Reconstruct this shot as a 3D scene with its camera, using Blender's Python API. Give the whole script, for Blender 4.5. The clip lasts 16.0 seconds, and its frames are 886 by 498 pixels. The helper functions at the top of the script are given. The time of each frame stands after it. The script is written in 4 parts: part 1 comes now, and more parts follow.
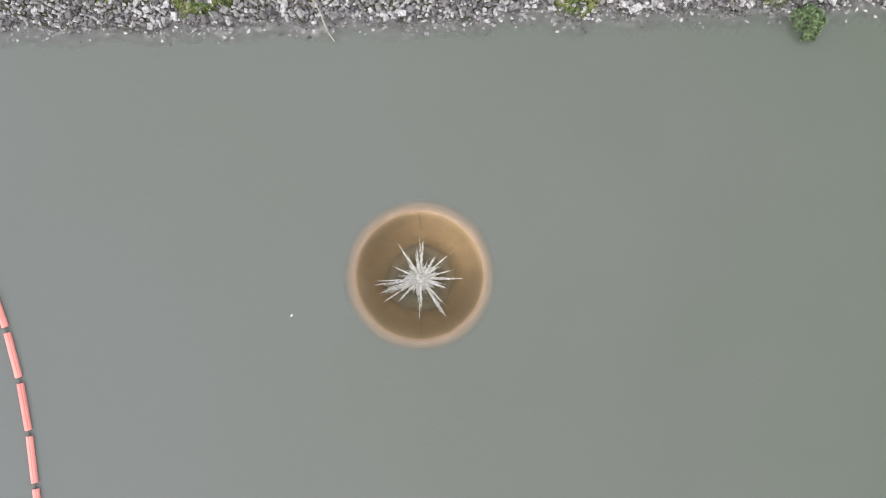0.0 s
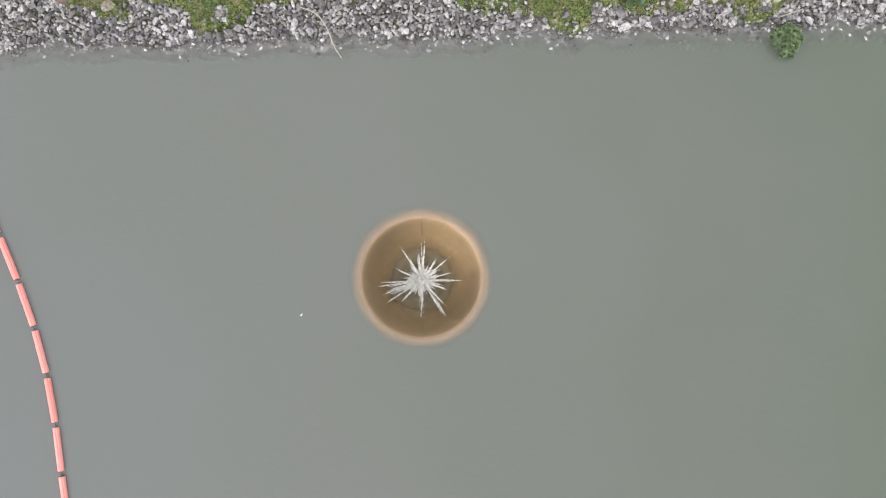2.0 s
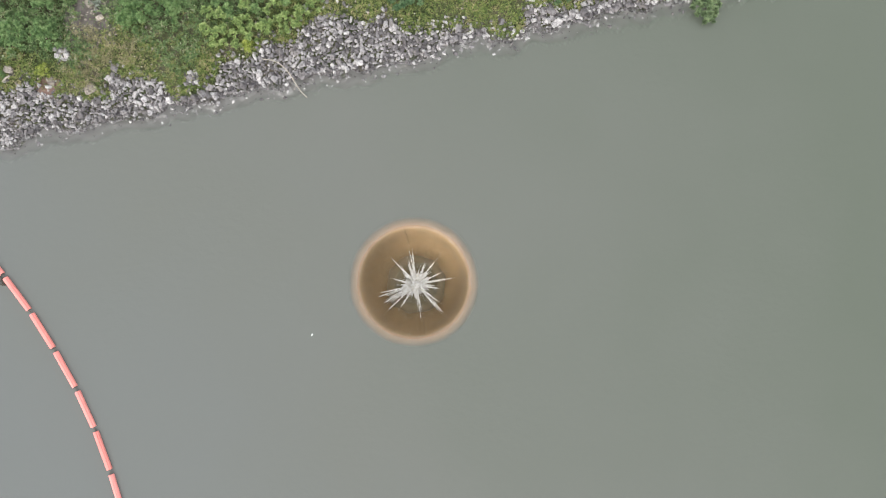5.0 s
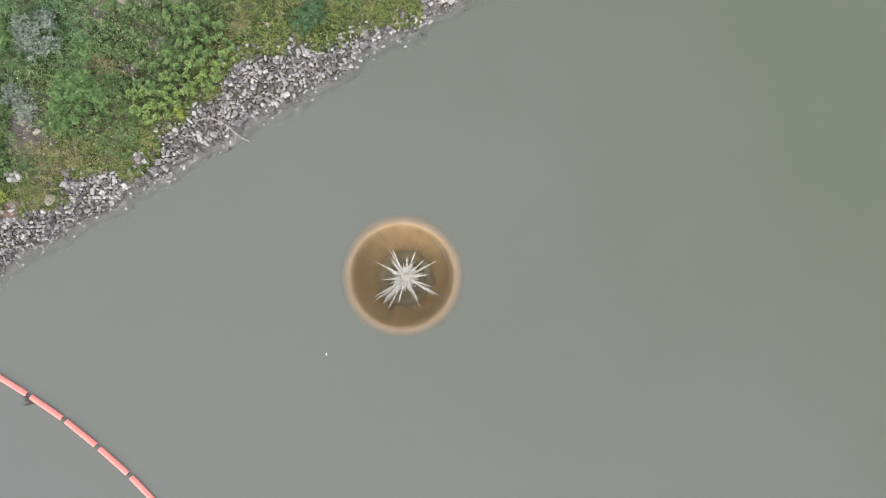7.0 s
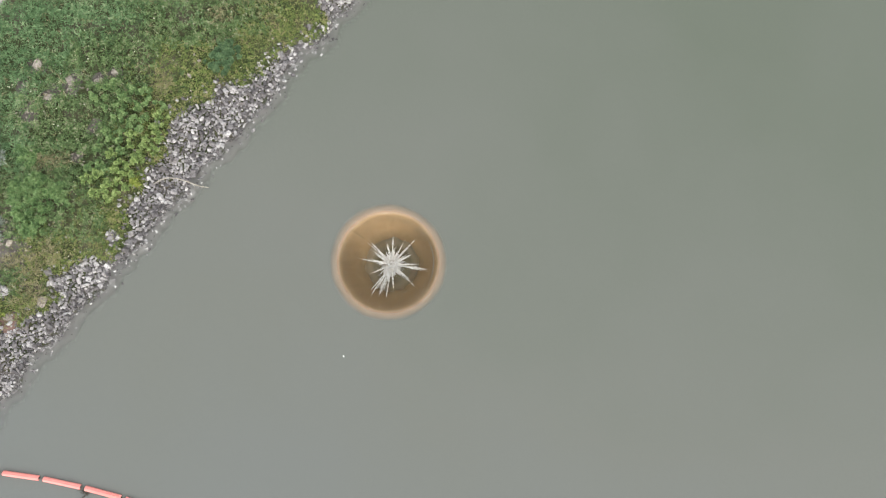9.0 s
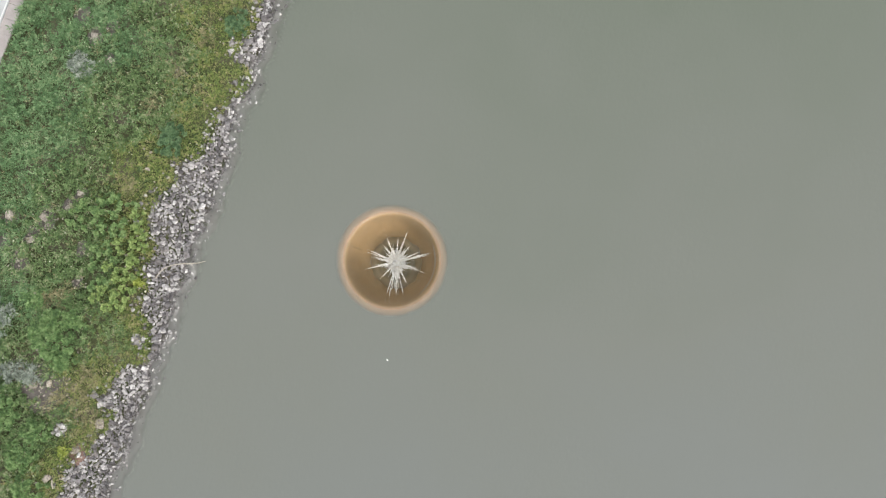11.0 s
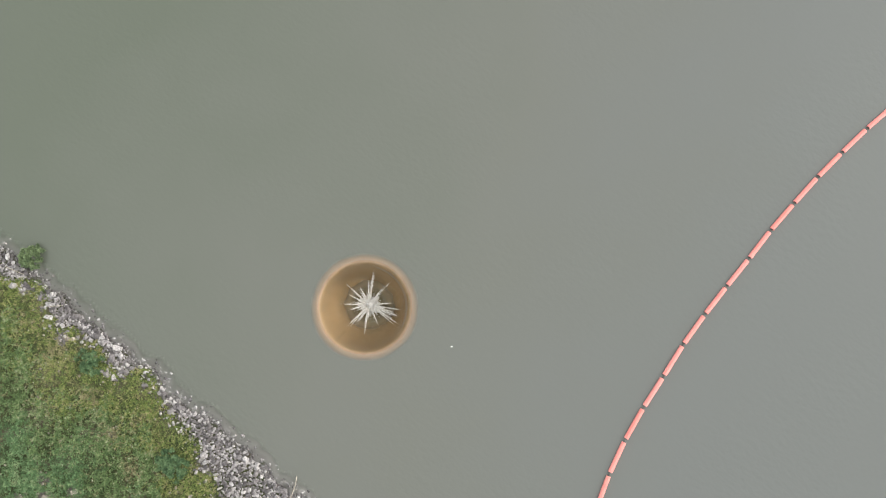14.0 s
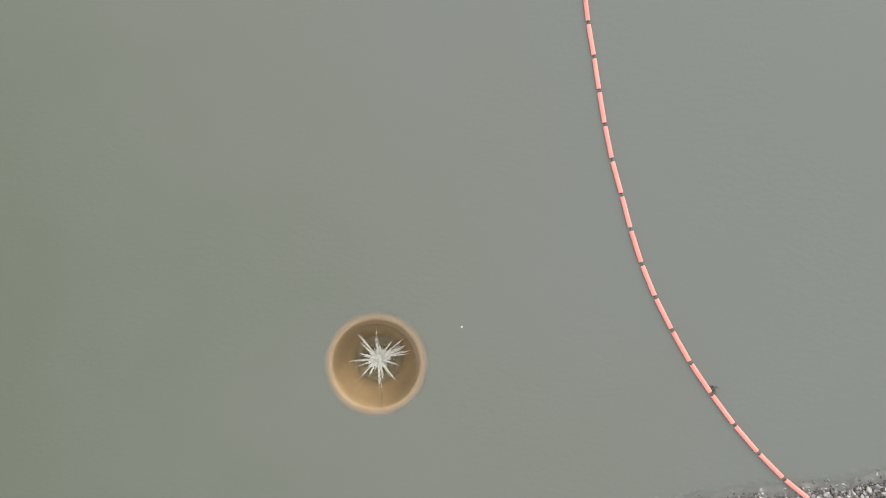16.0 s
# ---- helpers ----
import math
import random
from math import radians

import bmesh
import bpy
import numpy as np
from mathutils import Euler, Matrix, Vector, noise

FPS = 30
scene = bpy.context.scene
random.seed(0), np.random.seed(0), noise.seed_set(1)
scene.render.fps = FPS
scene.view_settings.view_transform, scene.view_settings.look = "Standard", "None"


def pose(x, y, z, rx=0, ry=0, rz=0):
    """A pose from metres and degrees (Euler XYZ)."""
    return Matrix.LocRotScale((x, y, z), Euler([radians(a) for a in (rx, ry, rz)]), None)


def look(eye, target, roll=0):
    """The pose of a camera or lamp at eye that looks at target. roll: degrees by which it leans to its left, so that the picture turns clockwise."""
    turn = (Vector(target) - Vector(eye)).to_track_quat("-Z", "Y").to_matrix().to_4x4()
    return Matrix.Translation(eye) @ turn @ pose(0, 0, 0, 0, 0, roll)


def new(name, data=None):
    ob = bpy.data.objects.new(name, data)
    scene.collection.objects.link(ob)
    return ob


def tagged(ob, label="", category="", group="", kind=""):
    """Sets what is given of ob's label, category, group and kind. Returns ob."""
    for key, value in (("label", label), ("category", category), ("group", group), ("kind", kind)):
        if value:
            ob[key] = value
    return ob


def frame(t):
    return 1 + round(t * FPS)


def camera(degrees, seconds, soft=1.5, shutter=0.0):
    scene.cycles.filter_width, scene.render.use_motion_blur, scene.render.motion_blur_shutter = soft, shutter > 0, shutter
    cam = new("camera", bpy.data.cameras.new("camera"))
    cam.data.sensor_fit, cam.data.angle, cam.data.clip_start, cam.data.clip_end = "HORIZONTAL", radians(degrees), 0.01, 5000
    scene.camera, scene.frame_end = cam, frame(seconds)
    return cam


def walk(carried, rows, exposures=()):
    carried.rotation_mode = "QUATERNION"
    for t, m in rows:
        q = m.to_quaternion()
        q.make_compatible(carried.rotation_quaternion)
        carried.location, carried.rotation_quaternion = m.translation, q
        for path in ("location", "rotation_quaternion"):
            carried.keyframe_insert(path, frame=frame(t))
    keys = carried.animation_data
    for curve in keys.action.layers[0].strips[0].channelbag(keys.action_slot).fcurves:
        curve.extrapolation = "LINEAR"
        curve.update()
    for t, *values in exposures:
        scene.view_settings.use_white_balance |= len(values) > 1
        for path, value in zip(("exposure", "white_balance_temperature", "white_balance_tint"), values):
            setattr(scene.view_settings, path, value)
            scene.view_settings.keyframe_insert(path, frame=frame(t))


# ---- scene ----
# ---------------------------------------------------------------- the camera and its flight
cam = camera(66.0, 16.0, soft=1.1)
PATH = [
    (0.0, pose(1.34, 0.33, 40.07, 1.738, -0.028, 0.007)),
    (0.5, pose(1.32, 0.41, 40.76, 1.709, -0.021, 0.018)),
    (1.0, pose(1.31, 0.49, 41.43, 1.623, 0.003, -0.039)),
    (1.5, pose(1.33, 0.56, 42.08, 1.590, -0.005, 0.029)),
    (2.0, pose(1.38, 0.63, 42.74, 1.556, 0.042, 0.099)),
    (2.5, pose(1.47, 0.67, 43.44, 1.517, 0.113, 0.041)),
    (3.0, pose(1.63, 0.69, 44.15, 1.456, 0.246, 0.035)),
    (3.2, pose(1.72, 0.69, 44.39, 1.478, 0.333, 0.065)),
    (5.3, pose(3.32, 0.37, 46.98, 1.481, 1.291, -13.098)),
    (5.5, pose(3.43, 0.27, 47.18, 1.464, 1.304, -15.180)),
    (6.0, pose(3.68, -0.02, 47.72, 1.562, 1.346, -19.318)),
    (6.5, pose(3.86, -0.37, 48.42, 1.332, 1.257, -23.628)),
    (7.0, pose(3.93, -0.78, 49.09, 0.856, 1.023, -28.611)),
    (7.5, pose(3.87, -1.23, 49.79, 0.559, 0.670, -33.293)),
    (8.0, pose(3.66, -1.70, 50.45, 0.376, 0.198, -38.613)),
    (8.2, pose(3.54, -1.88, 50.75, 0.414, 0.006, -40.364)),
    (10.3, pose(0.80, -3.86, 53.25, 1.975, -0.296, -61.425)),
    (10.5, pose(0.64, -3.95, 53.55, 1.967, -0.228, -64.064)),
    (11.0, pose(0.34, -4.12, 53.98, 2.088, -0.061, -70.181)),
    (11.5, pose(0.09, -4.22, 54.42, 2.008, 0.044, -76.701)),
    (12.0, pose(-0.17, -4.29, 54.89, 1.942, -0.009, -84.428)),
    (12.5, pose(-0.52, -4.36, 55.32, 1.899, -0.106, -93.327)),
    (13.0, pose(-0.98, -4.47, 55.82, 1.823, -0.412, -105.084)),
    (13.5, pose(-1.55, -4.62, 56.22, 2.185, -1.025, -119.214)),
    (14.0, pose(-2.20, -4.81, 56.63, 2.737, -1.621, -138.220)),
    (14.5, pose(-2.94, -5.02, 56.92, 3.277, -1.850, -154.415)),
    (15.0, pose(-3.76, -5.22, 57.17, 3.669, -1.696, -167.993)),
    (15.5, pose(-4.64, -5.42, 57.68, 3.710, -1.212, -178.651)),
    (16.0, pose(-5.56, -5.60, 58.06, 3.515, -0.654, -185.716)),

]
# ---------------------------------------------------------------- world and light
EXPOSURE = 1.94
walk(cam, PATH, exposures=[(0.0, EXPOSURE, 6390, 10), (3.2, EXPOSURE, 6470, 10), (6.5, EXPOSURE + 0.02, 6520, 8), (11.0, EXPOSURE + 0.02, 6640, 7.5), (12.4, EXPOSURE + 0.03, 6660, 8.5),
                           (13.6, EXPOSURE - 0.06, 6720, 8), (16.0, EXPOSURE - 0.06, 6780, 6)])

SUN_ELEVATION, SUN_AZIMUTH = radians(34), radians(216)   # azimuth clockwise from +y: south by west
world = bpy.data.worlds.new("overcast_sky")
scene.world = world
world.use_nodes = True
wn, wl = world.node_tree.nodes, world.node_tree.links
sky = wn.new("ShaderNodeTexSky")
sky.sky_type = "NISHITA"
sky.sun_disc = False
sky.sun_elevation, sky.sun_rotation = SUN_ELEVATION, SUN_AZIMUTH
sky.air_density, sky.dust_density, sky.ozone_density = 1.0, 4.0, 1.0
grey = wn.new("ShaderNodeHueSaturation")
grey.inputs["Saturation"].default_value = 0.38
wl.new(sky.outputs[0], grey.inputs["Color"])
cloud = wn.new("ShaderNodeMix")          # an even cloud sheet veils most of the sky
cloud.data_type = "RGBA"
cloud.inputs[0].default_value = 0.8
cloud.inputs[7].default_value = (2.45, 2.5, 2.55, 1)
wl.new(grey.outputs[0], cloud.inputs[6])
wl.new(cloud.outputs[2], wn["Background"].inputs["Color"])
wn["Background"].inputs["Strength"].default_value = 0.15

sun = new("sun", bpy.data.lights.new("sun", "SUN"))
sun.data.energy, sun.data.angle, sun.data.color = 0.2, radians(28), (1.0, 0.96, 0.9)
to_sun = Vector((math.sin(SUN_AZIMUTH) * math.cos(SUN_ELEVATION), math.cos(SUN_AZIMUTH) * math.cos(SUN_ELEVATION), math.sin(SUN_ELEVATION)))
sun.matrix_world = look(to_sun * 120, (0, 0, 0))


# ---------------------------------------------------------------- materials
class Nodes:
    """A material with its Principled node and short ways to add nodes."""

    def __init__(self, name, rough=0.8, specular=0.3):
        self.mat = bpy.data.materials.new(name)
        self.mat.use_nodes = True
        self.tree = self.mat.node_tree
        self.main = self.tree.nodes["Principled BSDF"]
        self.main.inputs["Roughness"].default_value = rough
        self.main.inputs["Specular IOR Level"].default_value = specular
        self.place = self.tree.nodes.new("ShaderNodeNewGeometry").outputs["Position"]

    def add(self, kind, **values):
        node = self.tree.nodes.new(kind)
        for key, value in values.items():
            node.inputs[key.replace("_", " ")].default_value = value
        return node

    def link(self, a, b):
        self.tree.links.new(a, b)

    def noise(self, scale, detail=4.0, rough=0.55, stretch=None):
        node = self.add("ShaderNodeTexNoise", Scale=scale, Detail=detail, Roughness=rough)
        where = self.place
        if stretch:
            mapping = self.add("ShaderNodeMapping", Scale=stretch)
            self.link(where, mapping.inputs["Vector"])
            where = mapping.outputs[0]
        self.link(where, node.inputs["Vector"])
        return node.outputs["Fac"]

    def ramp(self, fac, stops):
        node = self.tree.nodes.new("ShaderNodeValToRGB")
        while len(node.color_ramp.elements) < len(stops):
            node.color_ramp.elements.new(0.5)
        for element, (at, colour) in zip(node.color_ramp.elements, stops):
            element.position = at
            element.color = (*colour, 1) if len(colour) == 3 else colour
        self.link(fac, node.inputs[0])
        return node.outputs[0]

    def math(self, op, a, b=0.0):
        node = self.tree.nodes.new("ShaderNodeMath")
        node.operation = op
        for socket, value in zip(node.inputs, (a, b)):
            if isinstance(value, (int, float)):
                socket.default_value = value
            else:
                self.link(value, socket)
        return node.outputs[0]

    def mix(self, fac, a, b, blend="MIX"):
        node = self.tree.nodes.new("ShaderNodeMix")
        node.data_type, node.blend_type = "RGBA", blend
        for socket, value in ((node.inputs[0], fac), (node.inputs[6], a), (node.inputs[7], b)):
            if isinstance(value, (int, float)):
                socket.default_value = value
            elif isinstance(value, tuple):
                socket.default_value = (*value, 1)
            else:
                self.link(value, socket)
        return node.outputs[2]

    def colour(self, socket):
        self.link(socket, self.main.inputs["Base Color"])

    def bump(self, height, strength, distance):
        node = self.add("ShaderNodeBump", Strength=strength, Distance=distance)
        self.link(height, node.inputs["Height"])
        self.link(node.outputs[0], self.main.inputs["Normal"])

    def random(self):
        """A number of its own for each object and each loose piece."""
        both = self.math("ADD", self.tree.nodes.new("ShaderNodeObjectInfo").outputs["Random"],
                         self.tree.nodes.new("ShaderNodeNewGeometry").outputs["Random Per Island"])
        return self.math("FRACT", both)


def stone_material(name, dark, mid, light):
    n = Nodes(name, 0.85, 0.25)
    tone = n.ramp(n.random(), [(0.0, dark), (0.45, mid), (0.85, light), (1.0, tuple(min(1, c * 1.18) for c in light))])
    grain = n.noise(5.5, 6.0, 0.7)
    stains = n.noise(2.3, 3.0)
    tone = n.mix(0.85, tone, n.ramp(grain, [(0.36, (0.36, 0.345, 0.35)), (0.52, (0.95, 0.95, 0.95)), (0.68, (1.28, 1.27, 1.26))]), "MULTIPLY")
    veins = n.noise(9.0, 4.0, 0.6, stretch=(1.0, 0.35, 1.0))
    tone = n.mix(n.ramp(veins, [(0.58, (0, 0, 0)), (0.68, (0.4, 0.4, 0.4))]), tone, (0.1, 0.09, 0.09))
    tone = n.mix(n.ramp(stains, [(0.52, (0, 0, 0)), (0.78, (0.35, 0.35, 0.35))]), tone, (0.21, 0.175, 0.14))
    n.colour(tone)
    n.bump(n.noise(9.0, 6.0, 0.65), 0.9, 0.08)
    return n.mat


def leaf_material(name, stops, patches=0.35, clumps=2.4):
    """Leaves that vary singly, by the clump and over whole patches."""
    n = Nodes(name, 0.6, 0.3)
    own, clump, wide = n.random(), n.noise(clumps, 2.0), n.noise(patches, 3.0)
    fac = n.math("ADD", n.math("MULTIPLY", own, 0.38), n.math("MULTIPLY", n.math("SUBTRACT", wide, 0.3), 0.95))
    fac = n.math("ADD", fac, n.math("MULTIPLY", n.math("SUBTRACT", clump, 0.44), 2.0))
    fac = n.math("ADD", fac, n.math("MULTIPLY", n.math("SUBTRACT", n.noise(6.5, 2.0), 0.5), 1.9))
    n.colour(n.ramp(fac, stops))
    return n.mat


STONE = stone_material("riprap_stone", (0.118, 0.109, 0.113), (0.248, 0.233, 0.236), (0.49, 0.47, 0.467))
BOULDER = stone_material("pale_boulder", (0.25, 0.215, 0.185), (0.32, 0.28, 0.245), (0.42, 0.37, 0.325))

GRASS = leaf_material("yellow_green_grass", [(0.05, (0.0873, 0.121, 0.0418)), (0.3, (0.143, 0.198, 0.0535)), (0.55, (0.206, 0.255, 0.0757)), (0.8, (0.272, 0.285, 0.108)), (1.0, (0.349, 0.3, 0.165))])
WEED = leaf_material("green_weeds", [(0.05, (0.0651, 0.102, 0.0411)), (0.35, (0.108, 0.176, 0.0629)), (0.65, (0.167, 0.239, 0.0954)), (0.88, (0.242, 0.293, 0.147)), (1.0, (0.325, 0.317, 0.216))])
MEADOW = leaf_material("meadow_grass", [(0.05, (0.0601, 0.112, 0.0455)), (0.35, (0.0967, 0.179, 0.0746)), (0.65, (0.146, 0.243, 0.106)), (1.0, (0.252, 0.329, 0.174))])
LIME = leaf_material("lime_leaves", [(0.05, (0.153, 0.227, 0.0777)), (0.5, (0.272, 0.369, 0.128)), (1.0, (0.431, 0.516, 0.211))], 1.2)
FRESH = leaf_material("fresh_green_leaves", [(0.05, (0.107, 0.183, 0.0685)), (0.5, (0.193, 0.298, 0.114)), (1.0, (0.314, 0.419, 0.185))], 1.2)
STRAW = leaf_material("dry_straw", [(0.1, (0.15, 0.14, 0.07)), (0.5, (0.23, 0.21, 0.11)), (1.0, (0.36, 0.325, 0.19))], 1.2)
LEAF_GLINT = leaf_material("pale_leaf_glints", [(0.1, (0.4, 0.41, 0.25)), (0.5, (0.55, 0.55, 0.4)), (1.0, (0.72, 0.71, 0.6))], 1.2)
DEEP = leaf_material("deep_green_leaves", [(0.1, (0.1, 0.17, 0.065)), (0.5, (0.185, 0.3, 0.115)), (1.0, (0.31, 0.42, 0.19))], 1.2)
TEAL = leaf_material("blue_green_leaves", [(0.1, (0.0651, 0.121, 0.0578)), (0.5, (0.116, 0.2, 0.0945)), (1.0, (0.2, 0.294, 0.152))], 1.2)
SAGE = leaf_material("grey_sage_leaves", [(0.1, (0.14, 0.165, 0.135)), (0.5, (0.24, 0.275, 0.23)), (1.0, (0.4, 0.43, 0.37))], 1.2)
YELLOW = leaf_material("yellow_leaves", [(0.1, (0.19, 0.24, 0.045)), (0.5, (0.3, 0.35, 0.075)), (1.0, (0.42, 0.46, 0.13))], 1.2)
SALLOW = leaf_material("willow_leaves", [(0.1, (0.0976, 0.14, 0.0732)), (0.5, (0.183, 0.256, 0.122)), (1.0, (0.329, 0.403, 0.22))], 1.5)


def soil_material():
    n = Nodes("bank_soil", 0.95, 0.15)
    wide, fine = n.noise(0.45, 4.0), n.noise(7.0, 6.0, 0.7)
    tone = n.ramp(wide, [(0.34, (0.055, 0.072, 0.033)), (0.52, (0.085, 0.092, 0.048)), (0.64, (0.13, 0.118, 0.092))])
    tone = n.mix(0.8, tone, n.ramp(fine, [(0.3, (0.4, 0.4, 0.4)), (0.7, (1.3, 1.25, 1.2))]), "MULTIPLY")
    # pale wet gravel along and below the waterline
    height = n.add("ShaderNodeSeparateXYZ")
    n.link(n.place, height.inputs[0])
    gravel = n.mix(0.9, (0.24, 0.222, 0.226), n.ramp(n.noise(4.5, 5.0, 0.7), [(0.38, (0.4, 0.4, 0.4)), (0.62, (1.35, 1.32, 1.3))]), "MULTIPLY")
    level = n.math("ADD", height.outputs["Z"], n.math("MULTIPLY", n.noise(1.2, 3.0), 0.6))
    n.colour(n.mix(n.ramp(level, [(0.22, (1, 1, 1)), (0.34, (0, 0, 0))]), tone, gravel))
    n.bump(fine, 0.8, 0.08)
    return n.mat


def bare_material(name, a, b):
    n = Nodes(name, 0.95, 0.15)
    fine = n.noise(9.0, 6.0, 0.7)
    n.colour(n.mix(0.6, n.ramp(n.noise(1.6, 4.0), [(0.3, a), (0.7, b)]), n.ramp(fine, [(0.3, (0.5, 0.5, 0.5)), (0.7, (1.2, 1.2, 1.2))]), "MULTIPLY"))
    n.bump(fine, 0.8, 0.06)
    return n.mat


SOIL = soil_material()
BARE = bare_material("bare_earth", (0.1, 0.088, 0.08), (0.175, 0.156, 0.142))
RUST = bare_material("rusty_earth", (0.16, 0.1, 0.085), (0.22, 0.15, 0.125))


def pavement_material(name, low, high):
    n = Nodes(name, 0.9, 0.25)
    tone = n.ramp(n.noise(0.8, 5.0), [(0.3, low), (0.7, high)])
    tone = n.mix(n.ramp(n.noise(2.6, 6.0, 0.7), [(0.5, (0, 0, 0)), (0.75, (0.5, 0.5, 0.5))]), tone, (0.25, 0.225, 0.2))
    n.colour(n.mix(0.5, tone, n.ramp(n.noise(30.0, 3.0), [(0.3, (0.7, 0.7, 0.7)), (0.7, (1.1, 1.1, 1.1))]), "MULTIPLY"))
    n.bump(n.noise(60.0, 3.0), 0.3, 0.01)
    return n.mat


PAVEMENT = pavement_material("pale_pavement", (0.35, 0.36, 0.37), (0.42, 0.43, 0.44))
STRIP = pavement_material("dusty_concrete_strip", (0.3, 0.27, 0.262), (0.38, 0.345, 0.338))
LINE = pavement_material("worn_white_paint", (0.5, 0.5, 0.5), (0.6, 0.6, 0.6))


def concrete_material(name, low, high, run, rough=0.85):
    n = Nodes(name, rough, 0.2)
    wide, fine = n.noise(0.7, 4.0), n.noise(6.0, 5.0, 0.6)
    runs = n.noise(2.2, 4.0, 0.6, stretch=(1.0, 1.0, 0.12))
    tone = n.ramp(wide, [(0.3, low), (0.7, high)])
    tone = n.mix(n.ramp(runs, [(0.45, (0, 0, 0)), (0.7, (0.55, 0.55, 0.55))]), tone, run)
    tone = n.mix(0.5, tone, n.ramp(fine, [(0.3, (0.7, 0.7, 0.7)), (0.7, (1.1, 1.1, 1.1))]), "MULTIPLY")
    n.colour(tone)
    n.bump(fine, 0.3, 0.03)
    return n.mat


# crest paler and pinker, throat darker and browner; both with streaky runs
CREST = concrete_material("pale_crest_concrete", (0.379, 0.257, 0.167), (0.424, 0.294, 0.199), (0.333, 0.225, 0.144))
CONCRETE = concrete_material("brown_throat_concrete", (0.316, 0.213, 0.108), (0.362, 0.246, 0.128), (0.26, 0.18, 0.088), 0.7)


def thin_out(n, gloss=1.333):
    """Let what lies below show through where the water is thin."""
    murk = n.tree.nodes.new("ShaderNodeAttribute")
    murk.attribute_name = "murk"
    clear = n.add("ShaderNodeBsdfTransparent")
    clear.inputs["Color"].default_value = (1.0, 1.0, 1.0, 1)
    sheen = n.add("ShaderNodeBsdfGlossy", Roughness=0.38)
    edge = n.add("ShaderNodeFresnel", IOR=gloss)
    surface = n.add("ShaderNodeMixShader")
    n.link(edge.outputs[0], surface.inputs[0])
    n.link(clear.outputs[0], surface.inputs[1])
    n.link(sheen.outputs[0], surface.inputs[2])
    both = n.add("ShaderNodeMixShader")
    n.link(murk.outputs["Fac"], both.inputs[0])
    n.link(surface.outputs[0], both.inputs[1])
    n.link(n.main.outputs[0], both.inputs[2])
    # a thin silty layer passes scattered light on to what lies below
    passed = n.add("ShaderNodeBsdfTranslucent")
    half = n.math("MULTIPLY", n.math("MULTIPLY", murk.outputs["Fac"], n.math("SUBTRACT", 1.0, murk.outputs["Fac"])), 1.15)
    n.link(n.mix(half, (0.0, 0.0, 0.0), (1.0, 0.98, 0.94)), passed.inputs["Color"])
    total = n.add("ShaderNodeAddShader")
    n.link(both.outputs[0], total.inputs[0])
    n.link(passed.outputs[0], total.inputs[1])
    n.link(total.outputs[0], n.tree.nodes["Material Output"].inputs["Surface"])


def water_material():
    """Silty water: what lies below shows through where the layer is thin (attribute murk)."""
    n = Nodes("silty_water", 0.12, 0.5)
    n.main.inputs["IOR"].default_value = 1.333
    # reflected sky put into the base colour: bluer and lighter westward, greener and darker eastward
    along = n.add("ShaderNodeSeparateXYZ")
    n.link(n.place, along.inputs[0])
    sky_tint = n.math("ADD", n.math("MULTIPLY", along.outputs["X"], 0.0125), n.math("MULTIPLY", along.outputs["Y"], 0.004))
    sky_tint = n.math("ADD", n.math("ADD", sky_tint, 0.2), n.math("MULTIPLY", n.noise(0.045, 3.0), 0.6))
    n.colour(n.ramp(sky_tint, [(0.1, (0.14, 0.148, 0.142)), (0.45, (0.137, 0.1425, 0.127)), (0.95, (0.108, 0.122, 0.097))]))
    waves = n.math("ADD", n.noise(1.6, 4.0, 0.55, stretch=(1.0, 1.5, 1.0)), n.math("MULTIPLY", n.noise(0.3, 3.0), 0.6))
    gusts = n.ramp(n.noise(0.06, 2.0), [(0.42, (0.35, 0.35, 0.35)), (0.62, (1.6, 1.6, 1.6))])   # ripples come in patches
    n.bump(n.math("MULTIPLY", waves, gusts), 0.27, 0.07)
    thin_out(n)
    return n.mat


WATER = water_material()


def pool_material():
    """Brown water, clear at its shallow rim (attribute murk)."""
    n = Nodes("churning_pool", 0.25, 0.4)
    n.colour(n.ramp(n.noise(1.8, 5.0, 0.65), [(0.3, (0.128, 0.106, 0.056)), (0.55, (0.158, 0.13, 0.069)), (0.8, (0.2, 0.16, 0.086))]))
    n.bump(n.noise(3.0, 5.0), 0.25, 0.06)
    thin_out(n, 1.02)
    return n.mat


def foam_material():
    n = Nodes("white_foam", 0.7, 0.3)
    n.colour(n.ramp(n.noise(7.0, 4.0, 0.7), [(0.32, (0.5, 0.46, 0.39)), (0.62, (0.84, 0.835, 0.82))]))
    n.bump(n.noise(14.0, 4.0), 0.6, 0.05)
    return n.mat


SEALANT = concrete_material("dark_joint_sealant", (0.255, 0.176, 0.09), (0.29, 0.2, 0.105), (0.22, 0.152, 0.08))
POOL, FOAM = pool_material(), foam_material()


